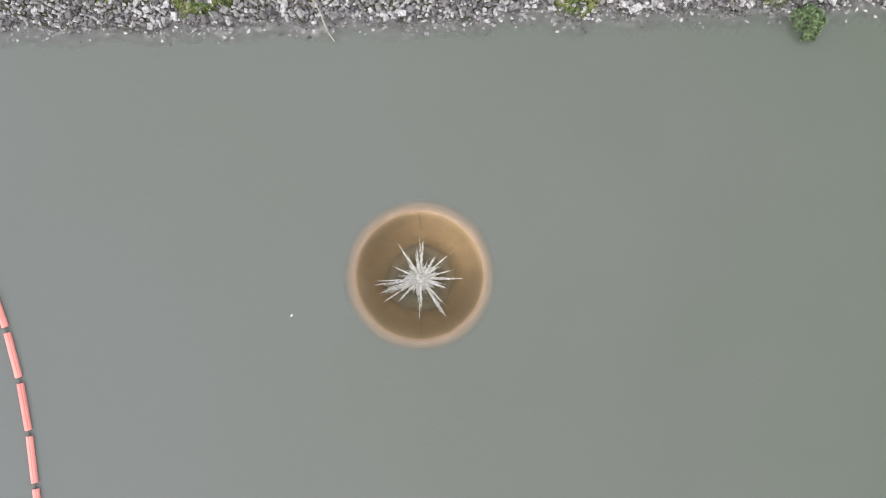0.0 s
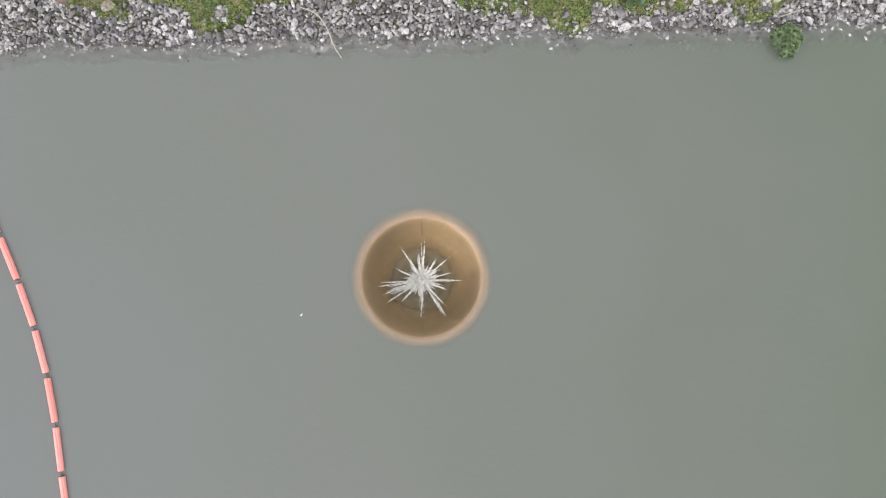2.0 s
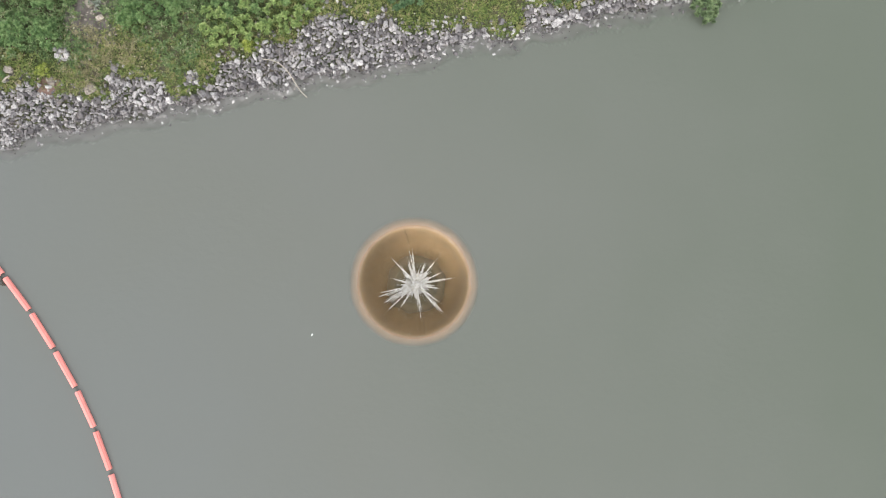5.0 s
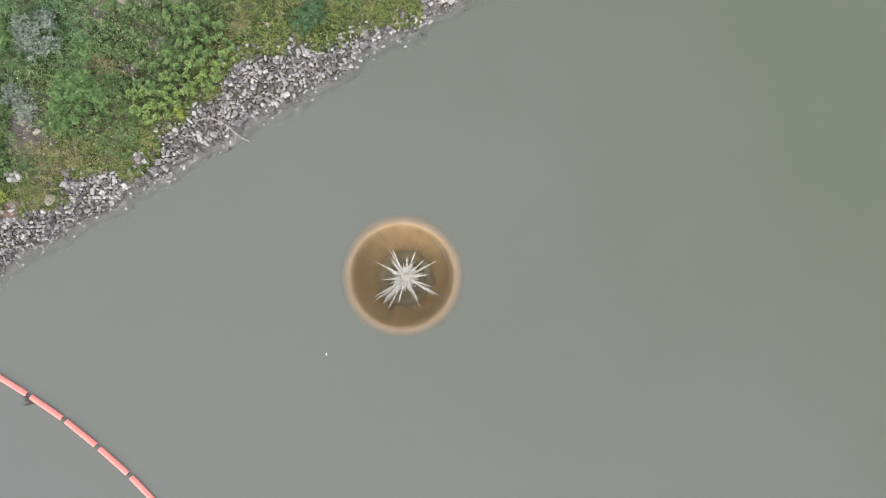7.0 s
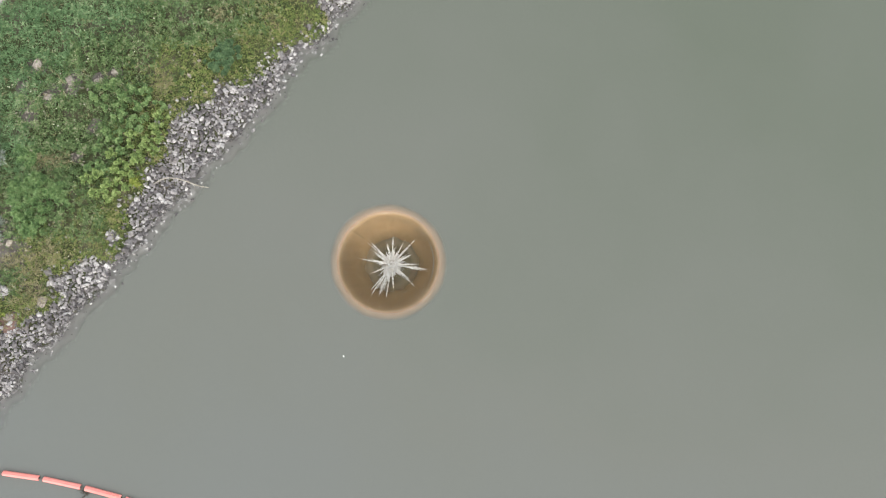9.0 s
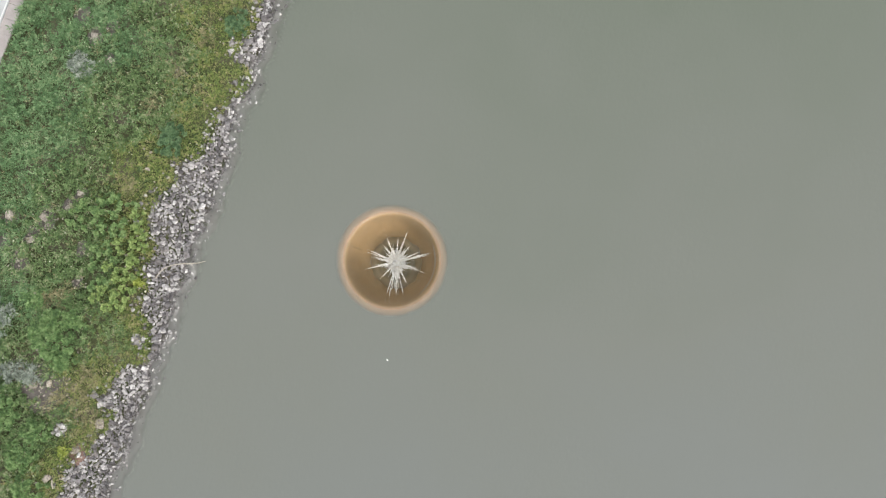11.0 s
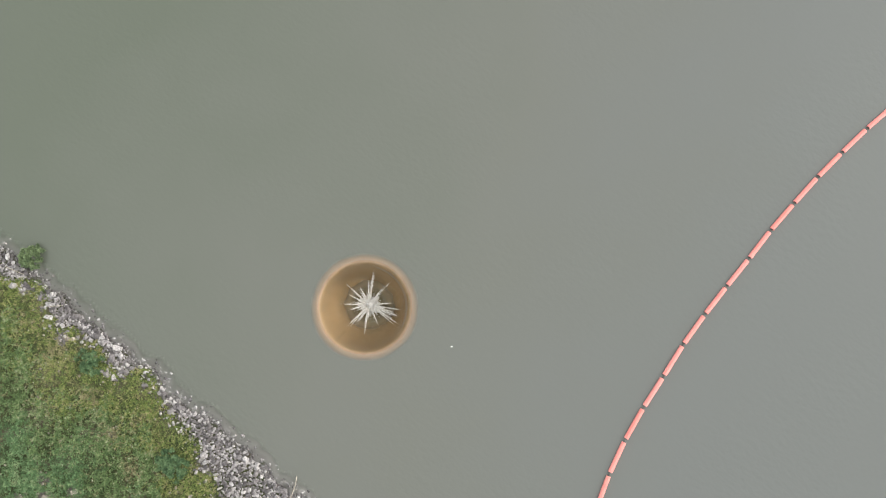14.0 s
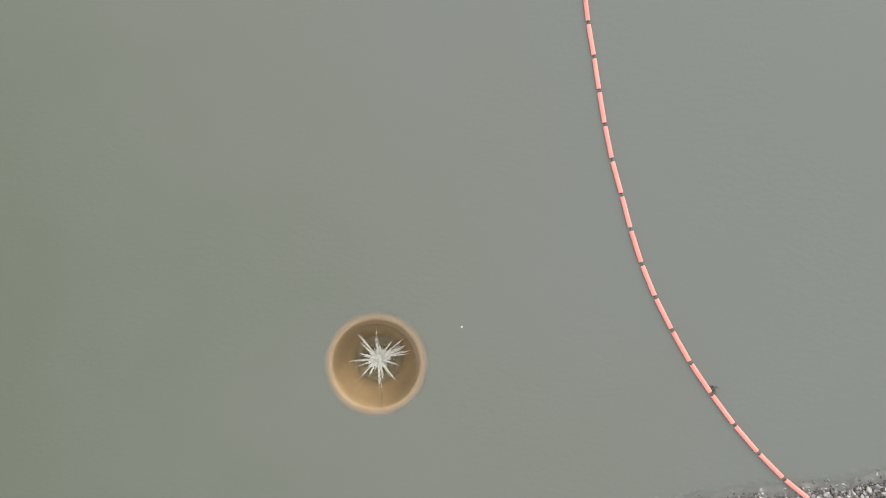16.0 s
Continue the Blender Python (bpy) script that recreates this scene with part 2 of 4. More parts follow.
def float_material():
    n = Nodes("faded_orange_plastic", 0.75, 0.25)
    tone = n.ramp(n.random(), [(0.0, (0.84, 0.275, 0.245)), (1.0, (0.87, 0.315, 0.29))])
    fade = n.noise(1.3, 4.0)
    tone = n.mix(n.ramp(fade, [(0.35, (0, 0, 0)), (0.75, (0.45, 0.45, 0.45))]), tone, (0.86, 0.385, 0.335))
    n.colour(n.mix(0.35, tone, n.ramp(n.noise(18.0, 4.0), [(0.3, (0.7, 0.68, 0.66)), (0.6, (1, 1, 1))]), "MULTIPLY"))
    return n.mat


def plain(name, low, high, rough=0.7, metal=0.0, scale=6.0):
    n = Nodes(name, rough, 0.35)
    n.main.inputs["Metallic"].default_value = metal
    n.colour(n.ramp(n.noise(scale, 5.0, 0.6), [(0.3, low), (0.7, high)]))
    n.bump(n.noise(scale * 3, 4.0), 0.3, 0.01)
    return n.mat


ORANGE = float_material()
STEEL = plain("dull_steel", (0.09, 0.085, 0.08), (0.2, 0.18, 0.16), 0.55, 0.7, 20.0)
WOOD = plain("bleached_wood", (0.3, 0.26, 0.21), (0.5, 0.46, 0.4), 0.8, 0.0, 9.0)
BARK = plain("brown_bark", (0.06, 0.045, 0.03), (0.13, 0.1, 0.07), 0.9, 0.0, 12.0)
DRIFT = plain("wet_driftwood", (0.035, 0.03, 0.025), (0.1, 0.085, 0.065), 0.6, 0.0, 12.0)
WHITE = plain("white_plastic", (0.7, 0.7, 0.68), (0.82, 0.82, 0.8), 0.5, 0.0, 6.0)


# ---------------------------------------------------------------- small builders
def mesh_object(name, bm, material, smooth=False):
    me = bpy.data.meshes.new(name)
    bm.to_mesh(me)
    bm.free()
    if smooth:
        me.shade_smooth()
    me.materials.append(material)
    return new(name, me)


def part(name, bm, material, parent, label="", smooth=False):
    ob = mesh_object(name, bm, material, smooth)
    ob.parent = parent
    return tagged(ob, label)


def array_object(name, verts, faces, material, smooth=False):
    """A mesh object from numpy arrays; faces all have the same number of corners."""
    me = bpy.data.meshes.new(name)
    count, corners = faces.shape
    me.vertices.add(len(verts))
    me.vertices.foreach_set("co", np.ascontiguousarray(verts, dtype=np.float32).ravel())
    me.loops.add(count * corners)
    me.loops.foreach_set("vertex_index", np.ascontiguousarray(faces, dtype=np.int32).ravel())
    me.polygons.add(count)
    me.polygons.foreach_set("loop_start", np.arange(0, count * corners, corners, dtype=np.int32))
    me.update(calc_edges=True)
    me.validate()
    if smooth:
        me.shade_smooth()
    else:
        me.shade_flat()
    me.materials.append(material)
    return new(name, me)


def tube(points, radii, sides=7):
    """A bmesh of a bent, tapered tube with closed ends."""
    bm = bmesh.new()
    rings = []
    for i, (p, r) in enumerate(zip(points, radii)):
        a, b = Vector(points[max(i - 1, 0)]), Vector(points[min(i + 1, len(points) - 1)])
        turn = (b - a).to_track_quat("Z", "Y").to_matrix()
        rings.append([bm.verts.new(Vector(p) + turn @ Vector((r * math.cos(k * math.tau / sides), r * math.sin(k * math.tau / sides), 0))) for k in range(sides)])
    for low, high in zip(rings, rings[1:]):
        for k in range(sides):
            bm.faces.new((low[k], low[(k + 1) % sides], high[(k + 1) % sides], high[k]))
    bm.faces.new(rings[0][::-1])
    bm.faces.new(rings[-1])
    return bm


def lathe(profile, sides, wobble=0.0):
    """A bmesh turned round the z axis from (radius, height) pairs."""
    bm = bmesh.new()
    rings = []
    for r, z in profile:
        rings.append([bm.verts.new(((r + wobble * noise.noise((math.cos(k * math.tau / sides) * 1.7, math.sin(k * math.tau / sides) * 1.7, z * 0.4))) * math.cos(k * math.tau / sides),
                                    (r + wobble * noise.noise((math.cos(k * math.tau / sides) * 1.7, math.sin(k * math.tau / sides) * 1.7, z * 0.4))) * math.sin(k * math.tau / sides), z)) for k in range(sides)])
    for low, high in zip(rings, rings[1:]):
        for k in range(sides):
            bm.faces.new((low[k], low[(k + 1) % sides], high[(k + 1) % sides], high[k]))
    return bm


rng = np.random.default_rng(7)

# ---------------------------------------------------------------- the lie of the land
# the waterline and the upper edge of the stones, as y along x
SHORE_X = [-45, -38.4, -33.6, -30, -27.7, -25.85, -24, -20.3, -16.5, -12, -11, -9.1, -5.4, -1.7, 2, 3.9, 5.7, 7.6, 9.4, 10.9, 15, 20.5, 22.4, 26, 30.5, 45]
SHORE_Y = [14.3, 14.6, 14.7, 14.55, 14.45, 14.65, 15.0, 14.95, 14.95, 15.1, 15.3, 15.25, 15.45, 15.35, 15.4, 15.6, 15.8, 15.95, 15.45, 15.9, 15.95, 16.1, 16.25, 16.35, 16.4, 16.5]
STONES_X = [-45, -36, -28.5, -26.9, -26, -25.2, -24.5, -23.8, -23, -21.9, -21.5, -20.4, -20.1, -18.4, -18.3, -17.7, -17.1, -15.3, -14.6, -14.4, -14, -12.7, -11.2, -10.8, -10.5, -8.8, -7.9,
            -7.3, -5, -4.1, -2.3, -1, -0.4, 0.7, 1.7, 2, 2.4, 3.9, 5.7, 6.8, 7.9, 8, 10.1, 10.5, 10.8, 12.7, 13.4, 14.5, 14.9, 16.5, 16.9, 17.6, 18.3, 19.4, 20.2, 21.4, 22.2, 22.4,
            23.3, 24.3, 25.6, 27.4, 32.6, 45]
STONES_Y = [16.3, 16.6, 16.9, 17.6, 18.0, 17.5, 17.9, 18.1, 17.2, 16.8, 17.0, 16.4, 16.2, 16.2, 17.3, 17.6, 17.2, 16.9, 16.4, 15.7, 15.2, 15.3, 15.8, 16.4, 17.0, 17.0, 17.2,
            17.8, 17.6, 18.6, 18.9, 18.4, 17.9, 18.2, 17.9, 17.3, 16.9, 16.6, 16.6, 16.4, 16.1, 15.25, 15.25, 16.0, 17.2, 16.9, 16.5, 16.4, 16.9, 16.5, 17.1, 17.6, 17.3, 16.7, 16.0, 15.8, 16.5, 17.2,
            17.4, 18.1, 18.1, 17.7, 17.7, 17.8]
# small heaps of stones further up: x, y, radius
HEAPS = [(27.4, 20.3, 0.9), (16.4, 18.0, 0.42), (-12.6, 16.5, 0.4), (-20.8, 19.4, 0.42), (21.5, 17.2, 0.4)]
ROAD_Y = 33.05


def shore(x):
    return np.interp(x, SHORE_X, SHORE_Y) + 0.15 * np.sin(2.1 * x) * np.cos(0.83 * x) + 0.2


def stones_edge(x):
    return np.interp(x, STONES_X, STONES_Y)


def in_heaps(x, y):
    inside = np.zeros(np.shape(x), bool)
    for hx, hy, r in HEAPS:
        inside |= (x - hx) ** 2 + (y - hy) ** 2 < r * r
    return inside


def ripple(x, y, s):
    return np.sin(x * 1.3 * s + 1.7 * np.sin(y * 0.9 * s)) * np.cos(y * 1.1 * s + 1.3 * np.sin(x * 0.7 * s + 2))


def land(x, y):
    """The ground's height; the water stands at 0."""
    s = np.asarray(y, dtype=float) - shore(x)
    below = np.where(s > -1.6, s * 0.16, np.where(s > -4, -0.256 + (s + 1.6) * 0.5, -1.456 + (s + 4) * 1.6))
    above = np.where(s < 4, s * 0.3, 1.2 + (s - 4) * 0.09)
    z = np.where(s < 0, np.maximum(below, -10), above)
    top = 1.2 + (ROAD_Y - shore(x) - 4) * 0.09
    z = np.where(y > ROAD_Y - 0.3, top, z)
    calm = np.clip((ROAD_Y - 0.8 - y) / 1.5, 0, 1) * np.clip((s + 3) / 3, 0, 1)
    return z + calm * (0.06 * ripple(x, y, 1.0) + 0.035 * ripple(x, y, 2.7))


def spaced(stops):
    return np.unique(np.concatenate([np.arange(a, b, step) for a, b, step in stops] + [[stops[-1][1]]]))


def make_ground():
    xs = spaced([(-900, -60, 60), (-60, 60, 0.6), (60, 900, 60)])
    ys = spaced([(-900, -30, 60), (-30, 8, 2.5), (8, 36, 0.4), (36, 60, 3), (60, 900, 60)])
    gx, gy = np.meshgrid(xs, ys)
    verts = np.stack([gx, gy, land(gx, gy)], -1).reshape(-1, 3)
    w, h = len(xs), len(ys)
    i = (np.arange(h - 1)[:, None] * w + np.arange(w - 1)[None, :]).ravel()
    ob = array_object("ground", verts, np.stack([i, i + 1, i + w + 1, i + w], -1), SOIL, smooth=True)
    tagged(ob, "brown earth bank sloping under a silty reservoir", "ground", kind="structure")


make_ground()


def make_road():
    """A slabbed edge strip, a painted line and the pale carriageway, along the top of the bank."""
    xs = np.arange(-900, 901, 20.0)
    for name, material, across, label, category in (
            ("pavement", STRIP, ((0.0, -0.2), (0.03, 0.0), (0.55, 0.01), (1.08, 0.01), (1.1, -0.1)), "dusty pinkish concrete edge strip of the road", "pavement"),
            ("road", PAVEMENT, ((1.11, -0.1), (1.12, 0.045), (3.5, 0.09), (5.97, 0.03), (6.0, -0.2)), "pale grey paved road along the top of the bank", "road"),
            ("road_line", LINE, ((1.2, 0.04), (1.205, 0.054), (1.25, 0.055), (1.295, 0.056), (1.3, 0.04)), "worn white edge line painted on the road", "road line")):
        bm = bmesh.new()
        rows = []
        for x in xs:
            z = float(land(np.array([x]), np.array([ROAD_Y + 2]))[0])
            rows.append([bm.verts.new((x, ROAD_Y + y, z + dz)) for y, dz in across])
        for a, b in zip(rows, rows[1:]):
            for k in range(4):
                bm.faces.new((a[k], b[k], b[k + 1], a[k + 1]))
        strip = tagged(mesh_object(name, bm, material), label, category, kind="structure")
        if name == "pavement":
            make_slabs(strip)


def make_slabs(strip):
    """Slabs of the edge strip, laid singly with open joints; one mesh for all."""
    bm = bmesh.new()
    bmesh.ops.create_cube(bm, size=1.0, matrix=Matrix.Diagonal((1.17, 1.05, 0.08, 1)))
    bmesh.ops.bevel(bm, geom=bm.edges[:], offset=0.012, segments=1, affect="EDGES")
    slab = bpy.data.meshes.new("slab")
    bm.to_mesh(slab)
    bm.free()
    slab.materials.append(STRIP)
    r = random.Random(17)
    for k in range(50):
        x = -22 + 1.2 * k
        z = float(np.interp(x, np.arange(-900, 901, 20.0), land(np.arange(-900, 901, 20.0), np.full(91, ROAD_Y + 2.0))))
        ob = new("slab", slab)
        ob.parent = strip
        ob.matrix_basis = pose(x, ROAD_Y + 0.555 + r.gauss(0, 0.008), z + 0.02 + r.uniform(-0.006, 0.006), r.gauss(0, 0.3), r.gauss(0, 0.3), r.gauss(0, 0.3))


make_road()

# ---------------------------------------------------------------- the spillway
CREST_R = 3.86
FUNNEL = [(5.1, -10.5), (5.1, -1.0), (5.0, -0.2), (4.75, -0.08), (4.3, -0.06), (CREST_R, -0.05), (3.75, -0.085), (3.66, -0.2), (3.58, -0.42),
          (3.5, -0.72), (3.39, -1.12), (3.24, -1.6), (3.03, -2.1), (2.75, -2.55), (2.4, -3.0), (1.9, -3.35), (1.3, -3.7), (0.95, -4.4), (0.9, -10.5)]
POOL_Z = -2.75


def make_spillway():
    base = new("spillway")
    base.location = (0, 0, -10.5)
    tagged(base, "round bell-mouth concrete spillway swallowing reservoir water", "spillway")
    up = Matrix.Translation((0, 0, 10.5))
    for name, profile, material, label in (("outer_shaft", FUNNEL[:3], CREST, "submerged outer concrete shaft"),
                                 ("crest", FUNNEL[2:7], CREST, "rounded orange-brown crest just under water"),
                                 ("funnel", FUNNEL[6:], CONCRETE, "brown streaked concrete throat")):
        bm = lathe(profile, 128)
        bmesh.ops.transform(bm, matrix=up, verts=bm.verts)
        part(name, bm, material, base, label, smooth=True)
    # joints between the pours, as narrow dark ribs of sealant down the throat
    for turn, wide in ((91, 0.07), (271, 0.045)):
        bm = bmesh.new()
        rows = []
        for r, z in FUNNEL[6:14]:
            c = Vector((math.cos(radians(turn)), math.sin(radians(turn)), 0))
            across = Vector((-c.y, c.x, 0))
            rows.append([bm.verts.new(c * (r - inset) + across * side + Vector((0, 0, z + 10.5 + 0.6 * inset))) for side, inset in ((-wide, -0.01), (-wide * 0.6, 0.014), (wide * 0.6, 0.014), (wide, -0.01))])
        for a, b in zip(rows, rows[1:]):
            for k in range(3):
                bm.faces.new((a[k], a[k + 1], b[k + 1], b[k]))
        bmesh.ops.recalc_face_normals(bm, faces=bm.faces)
        part("joint", bm, SEALANT, base, "dark joint between concrete pours")


make_spillway()


def make_water():
    """One surface: flat over the lake, bending over the crest and down the throat as a thin film."""
    film = [(1.3, -3.66), (1.9, -3.32), (2.36, -2.97), (2.71, -2.52), (2.99, -2.07), (3.2, -1.57), (3.35, -1.09), (3.46, -0.69), (3.545, -0.39), (3.63, -0.165), (3.74, -0.05), (3.85, -0.01)]
    radii = [r for r, z in film] + [3.92] + list(np.arange(4.0, 4.84, 0.04)) + [5.0, 5.4, 6.0, 6.8, 7.8, 9.0, 10.5, 12.0] + list(np.arange(13, 48, 0.25)) + [48.5, 50, 53, 56] + [60, 75, 100, 150, 250, 450, 900]
    heights = [z for r, z in film] + [0.0] * (len(radii) - len(film))
    sides = 480
    angle = np.arange(sides) * math.tau / sides
    r, z = np.array(radii)[:, None], np.array(heights)[:, None]
    x, y = r * np.cos(angle), r * np.sin(angle)
    verts = np.stack([x, y, np.broadcast_to(z, x.shape)], -1).reshape(-1, 3)
    n = len(radii)
    i, k = np.meshgrid(np.arange(n - 1), np.arange(sides), indexing="ij")
    k2 = (k + 1) % sides
    faces = np.stack([i * sides + k, (i + 1) * sides + k, (i + 1) * sides + k2, i * sides + k2], -1).reshape(-1, 4)
    ob = array_object("water", verts, faces, WATER, smooth=True)
    rr = np.hypot(verts[:, 0], verts[:, 1])
    depth = np.maximum(-land(verts[:, 0], verts[:, 1]), 0)
    swirl = np.arctan2(verts[:, 1], verts[:, 0])
    uneven = 0.02 * np.sin(3 * swirl + 1) + 0.012 * np.sin(7 * swirl) + 0.008 * np.sin(13 * swirl + 2)
    over_crest = np.interp(rr + uneven * (rr > 3.9), [0, 3.3, 3.66, 3.72, 3.86, 3.95, 4.04, 4.13, 4.22, 4.32, 4.44, 4.62], [0.02, 0.02, 0.022, 0.028, 0.046, 0.078, 0.115, 0.165, 0.225, 0.31, 0.5, 3.0])
    murk = np.minimum(np.interp(depth, [0, 0.05, 0.1, 0.15, 0.2, 0.26], [0.04, 0.11, 0.24, 0.43, 0.68, 1.0]), 1 - np.exp(-over_crest / 0.2))
    layer = ob.data.attributes.new("murk", "FLOAT", "POINT")
    layer.data.foreach_set("value", murk.astype(np.float32))
    tagged(ob, "calm silty grey-green reservoir water", "water", kind="structure")


make_water()


def make_splash():
    base = new("splash")
    base.location = (-0.02, -0.2, POOL_Z)
    tagged(base, "white water jets bursting from a churning pool", "splash")
    bm = lathe([(2.9, 0.25), (2.7, 0.19), (2.55, 0.15), (2.4, 0.13), (2.2, 0.11), (2.0, 0.08), (1.8, 0.05), (1.5, 0.02), (1.1, -0.03), (0.7, 0.02), (0.4, 0.1), (0.02, 0.16)], 72, 0.12)
    pool = part("pool", bm, POOL, base, "brown churning pool", smooth=True)
    layer = pool.data.attributes.new("murk", "FLOAT", "POINT")
    layer.data.foreach_set("value", [max(0.0, min(1.0, (2.68 - math.hypot(v.co.x, v.co.y)) / 1.3)) ** (1.6 + 0.8 * noise.noise(v.co * 1.3)) for v in pool.data.vertices])
    r = random.Random(5)
    # a ragged low mound of foam in the middle
    bm = bmesh.new()
    rings = []
    for i in range(9):
        d = 0.74 * (1 - i / 8) + 0.01
        ring = []
        for k in range(40):
            a = k * math.tau / 40
            spike = 0.85 + (0.7 * r.random() ** 2 if i < 5 else 0.25 * r.random())
            ring.append(bm.verts.new((d * spike * math.cos(a), d * spike * math.sin(a), 0.05 + 0.6 * (i / 8) ** 1.3 + r.uniform(-0.06, 0.06))))
        rings.append(ring)
    for p, q in zip(rings, rings[1:]):
        for k in range(40):
            bm.faces.new((p[k], p[(k + 1) % 40], q[(k + 1) % 40], q[k]))
    bm.faces.new(rings[-1])
    part("foam_mound", bm, FOAM, base, "white foam mound", smooth=True)

    drops = []

    def strand(bm, a, start, reach, rise, thick):
        """One thread of broken water, thrown out and up; its tip breaks into drops."""
        bow = r.uniform(-0.06, 0.06)
        steps = max(5, int(5 + reach * 9))
        rings = []
        for i in range(steps):
            f = i / (steps - 1)
            d, off = start + (reach - start) * f, bow * f * f + r.gauss(0, 0.008)
            p = Vector((d * math.cos(a) - off * math.sin(a), d * math.sin(a) + off * math.cos(a), 0.12 + rise * (1.9 * f - 1.3 * f * f)))
            w = thick * (0.25 + 0.75 * min(1.0, 3.5 * (1 - f))) * r.choice((0.45, 0.7, 1.0, 1.3, 1.7))
            if f == 1:
                w = 0.006
            out = Vector((-math.sin(a), math.cos(a), 0))
            rings.append([bm.verts.new(p + out * w * math.cos(t) + Vector((0, 0, w * math.sin(t)))) for t in (0, math.tau / 5, 2 * math.tau / 5, 3 * math.tau / 5, 4 * math.tau / 5)])
            if r.random() < 0.5:
                drops.append((p + Vector((r.gauss(0, 0.035), r.gauss(0, 0.035), r.gauss(0, 0.05))), r.uniform(0.009, 0.026)))
        for p, q in zip(rings, rings[1:]):
            for k in range(5):
                bm.faces.new((p[k], p[(k + 1) % 5], q[(k + 1) % 5], q[k]))
        tip = rings[-1][0].co
        for i in range(r.choice((1, 3, 5))):
            grow = 1 + 0.05 * (i + 1) * r.uniform(0.6, 1.4)
            drops.append((Vector((tip.x * grow, tip.y * grow, tip.z - 0.05 * i)), r.uniform(0.01, 0.028)))

    # the main jets: bearing in degrees, reach, spread and number of threads
    for bearing, reach, spread, count in ((90, 1.95, 4, 8), (123, 1.95, 4, 8), (104, 1.2, 8, 8), (188, 2.35, 3, 7), (199, 2.2, 3.5, 9), (211, 2.1, 4, 9), (226, 1.5, 6, 7), (269, 2.0, 4, 6),
                                          (303, 2.2, 3.5, 10), (311, 1.6, 5, 8), (359, 2.05, 3, 5), (14, 1.5, 5, 6), (40, 1.7, 4, 5), (55, 1.3, 7, 7), (338, 1.35, 5, 5), (158, 1.4, 6, 5)):
        bm = bmesh.new()
        rise = r.uniform(0.5, 1.1)
        for k in range(max(3, int(count * 0.6))):
            far = 1.28 * reach * (1 if k == 0 else r.uniform(0.45, 0.95))
            strand(bm, radians(bearing) + radians(r.gauss(0, spread if k else 0.3)), r.uniform(0.05, 0.25 * reach), far, rise * r.uniform(0.75, 1.15), r.uniform(0.034, 0.054) if k < 2 else r.uniform(0.016, 0.034))
        bmesh.ops.recalc_face_normals(bm, faces=bm.faces)
        part("jet", bm, FOAM, base)
    # fine spray all round the middle
    bm = bmesh.new()
    for k in range(100):
        reach = 0.5 + 0.8 * r.random() ** 1.6
        strand(bm, r.uniform(0, math.tau), r.uniform(0.1, 0.35), reach, r.uniform(0.1, 1.0), r.uniform(0.008, 0.022))
    bmesh.ops.recalc_face_normals(bm, faces=bm.faces)
    tagged(part("spray", bm, FOAM, base, "fine white spray"), kind="stuff")
    for k in range(260):
        a, d = r.uniform(0, math.tau), 0.3 + abs(r.gauss(0, 0.6))
        drops.append((Vector((d * math.cos(a), d * math.sin(a), r.uniform(0.1, 0.9))), r.uniform(0.007, 0.022)))
    # each drop a small eight-sided bead
    bead = np.array([(1, 0, 0), (0, 1, 0), (-1, 0, 0), (0, -1, 0), (0, 0, 1), (0, 0, -1)], float)
    sides = np.array([(0, 1, 4), (1, 2, 4), (2, 3, 4), (3, 0, 4), (1, 0, 5), (2, 1, 5), (3, 2, 5), (0, 3, 5)])
    places = np.array([tuple(p) for p, size in drops])
    sizes = np.array([size for p, size in drops])
    verts = (places[:, None, :] + bead[None] * sizes[:, None, None]).reshape(-1, 3)
    faces = (np.arange(len(drops))[:, None, None] * 6 + sides[None]).reshape(-1, 3)
    ob = array_object("droplets", verts, faces, FOAM)
    ob.parent = base
    tagged(ob, "flying white droplets", kind="stuff")


make_splash()

# ---------------------------------------------------------------- the floating boom
JOINTS = [(-36.4, 16.9), (-34.95, 14.85), (-33.1, 12.95), (-31.24, 10.62), (-29.51, 8.1), (-27.9, 5.35), (-26.45, 2.58), (-25.22, -0.3),
          (-24.15, -3.2), (-23.32, -6.13), (-22.72, -9.18), (-22.3, -12.2), (-21.82, -15.3), (-21.55, -18.4), (-21.4, -21.4), (-21.3, -24.42),
          (-21.13, -27.48), (-21.13, -30.53), (-21.2, -33.62), (-21.4, -36.62), (-21.68, -39.65), (-22.1, -42.7), (-22.7, -45.7), (-23.5, -48.6)]


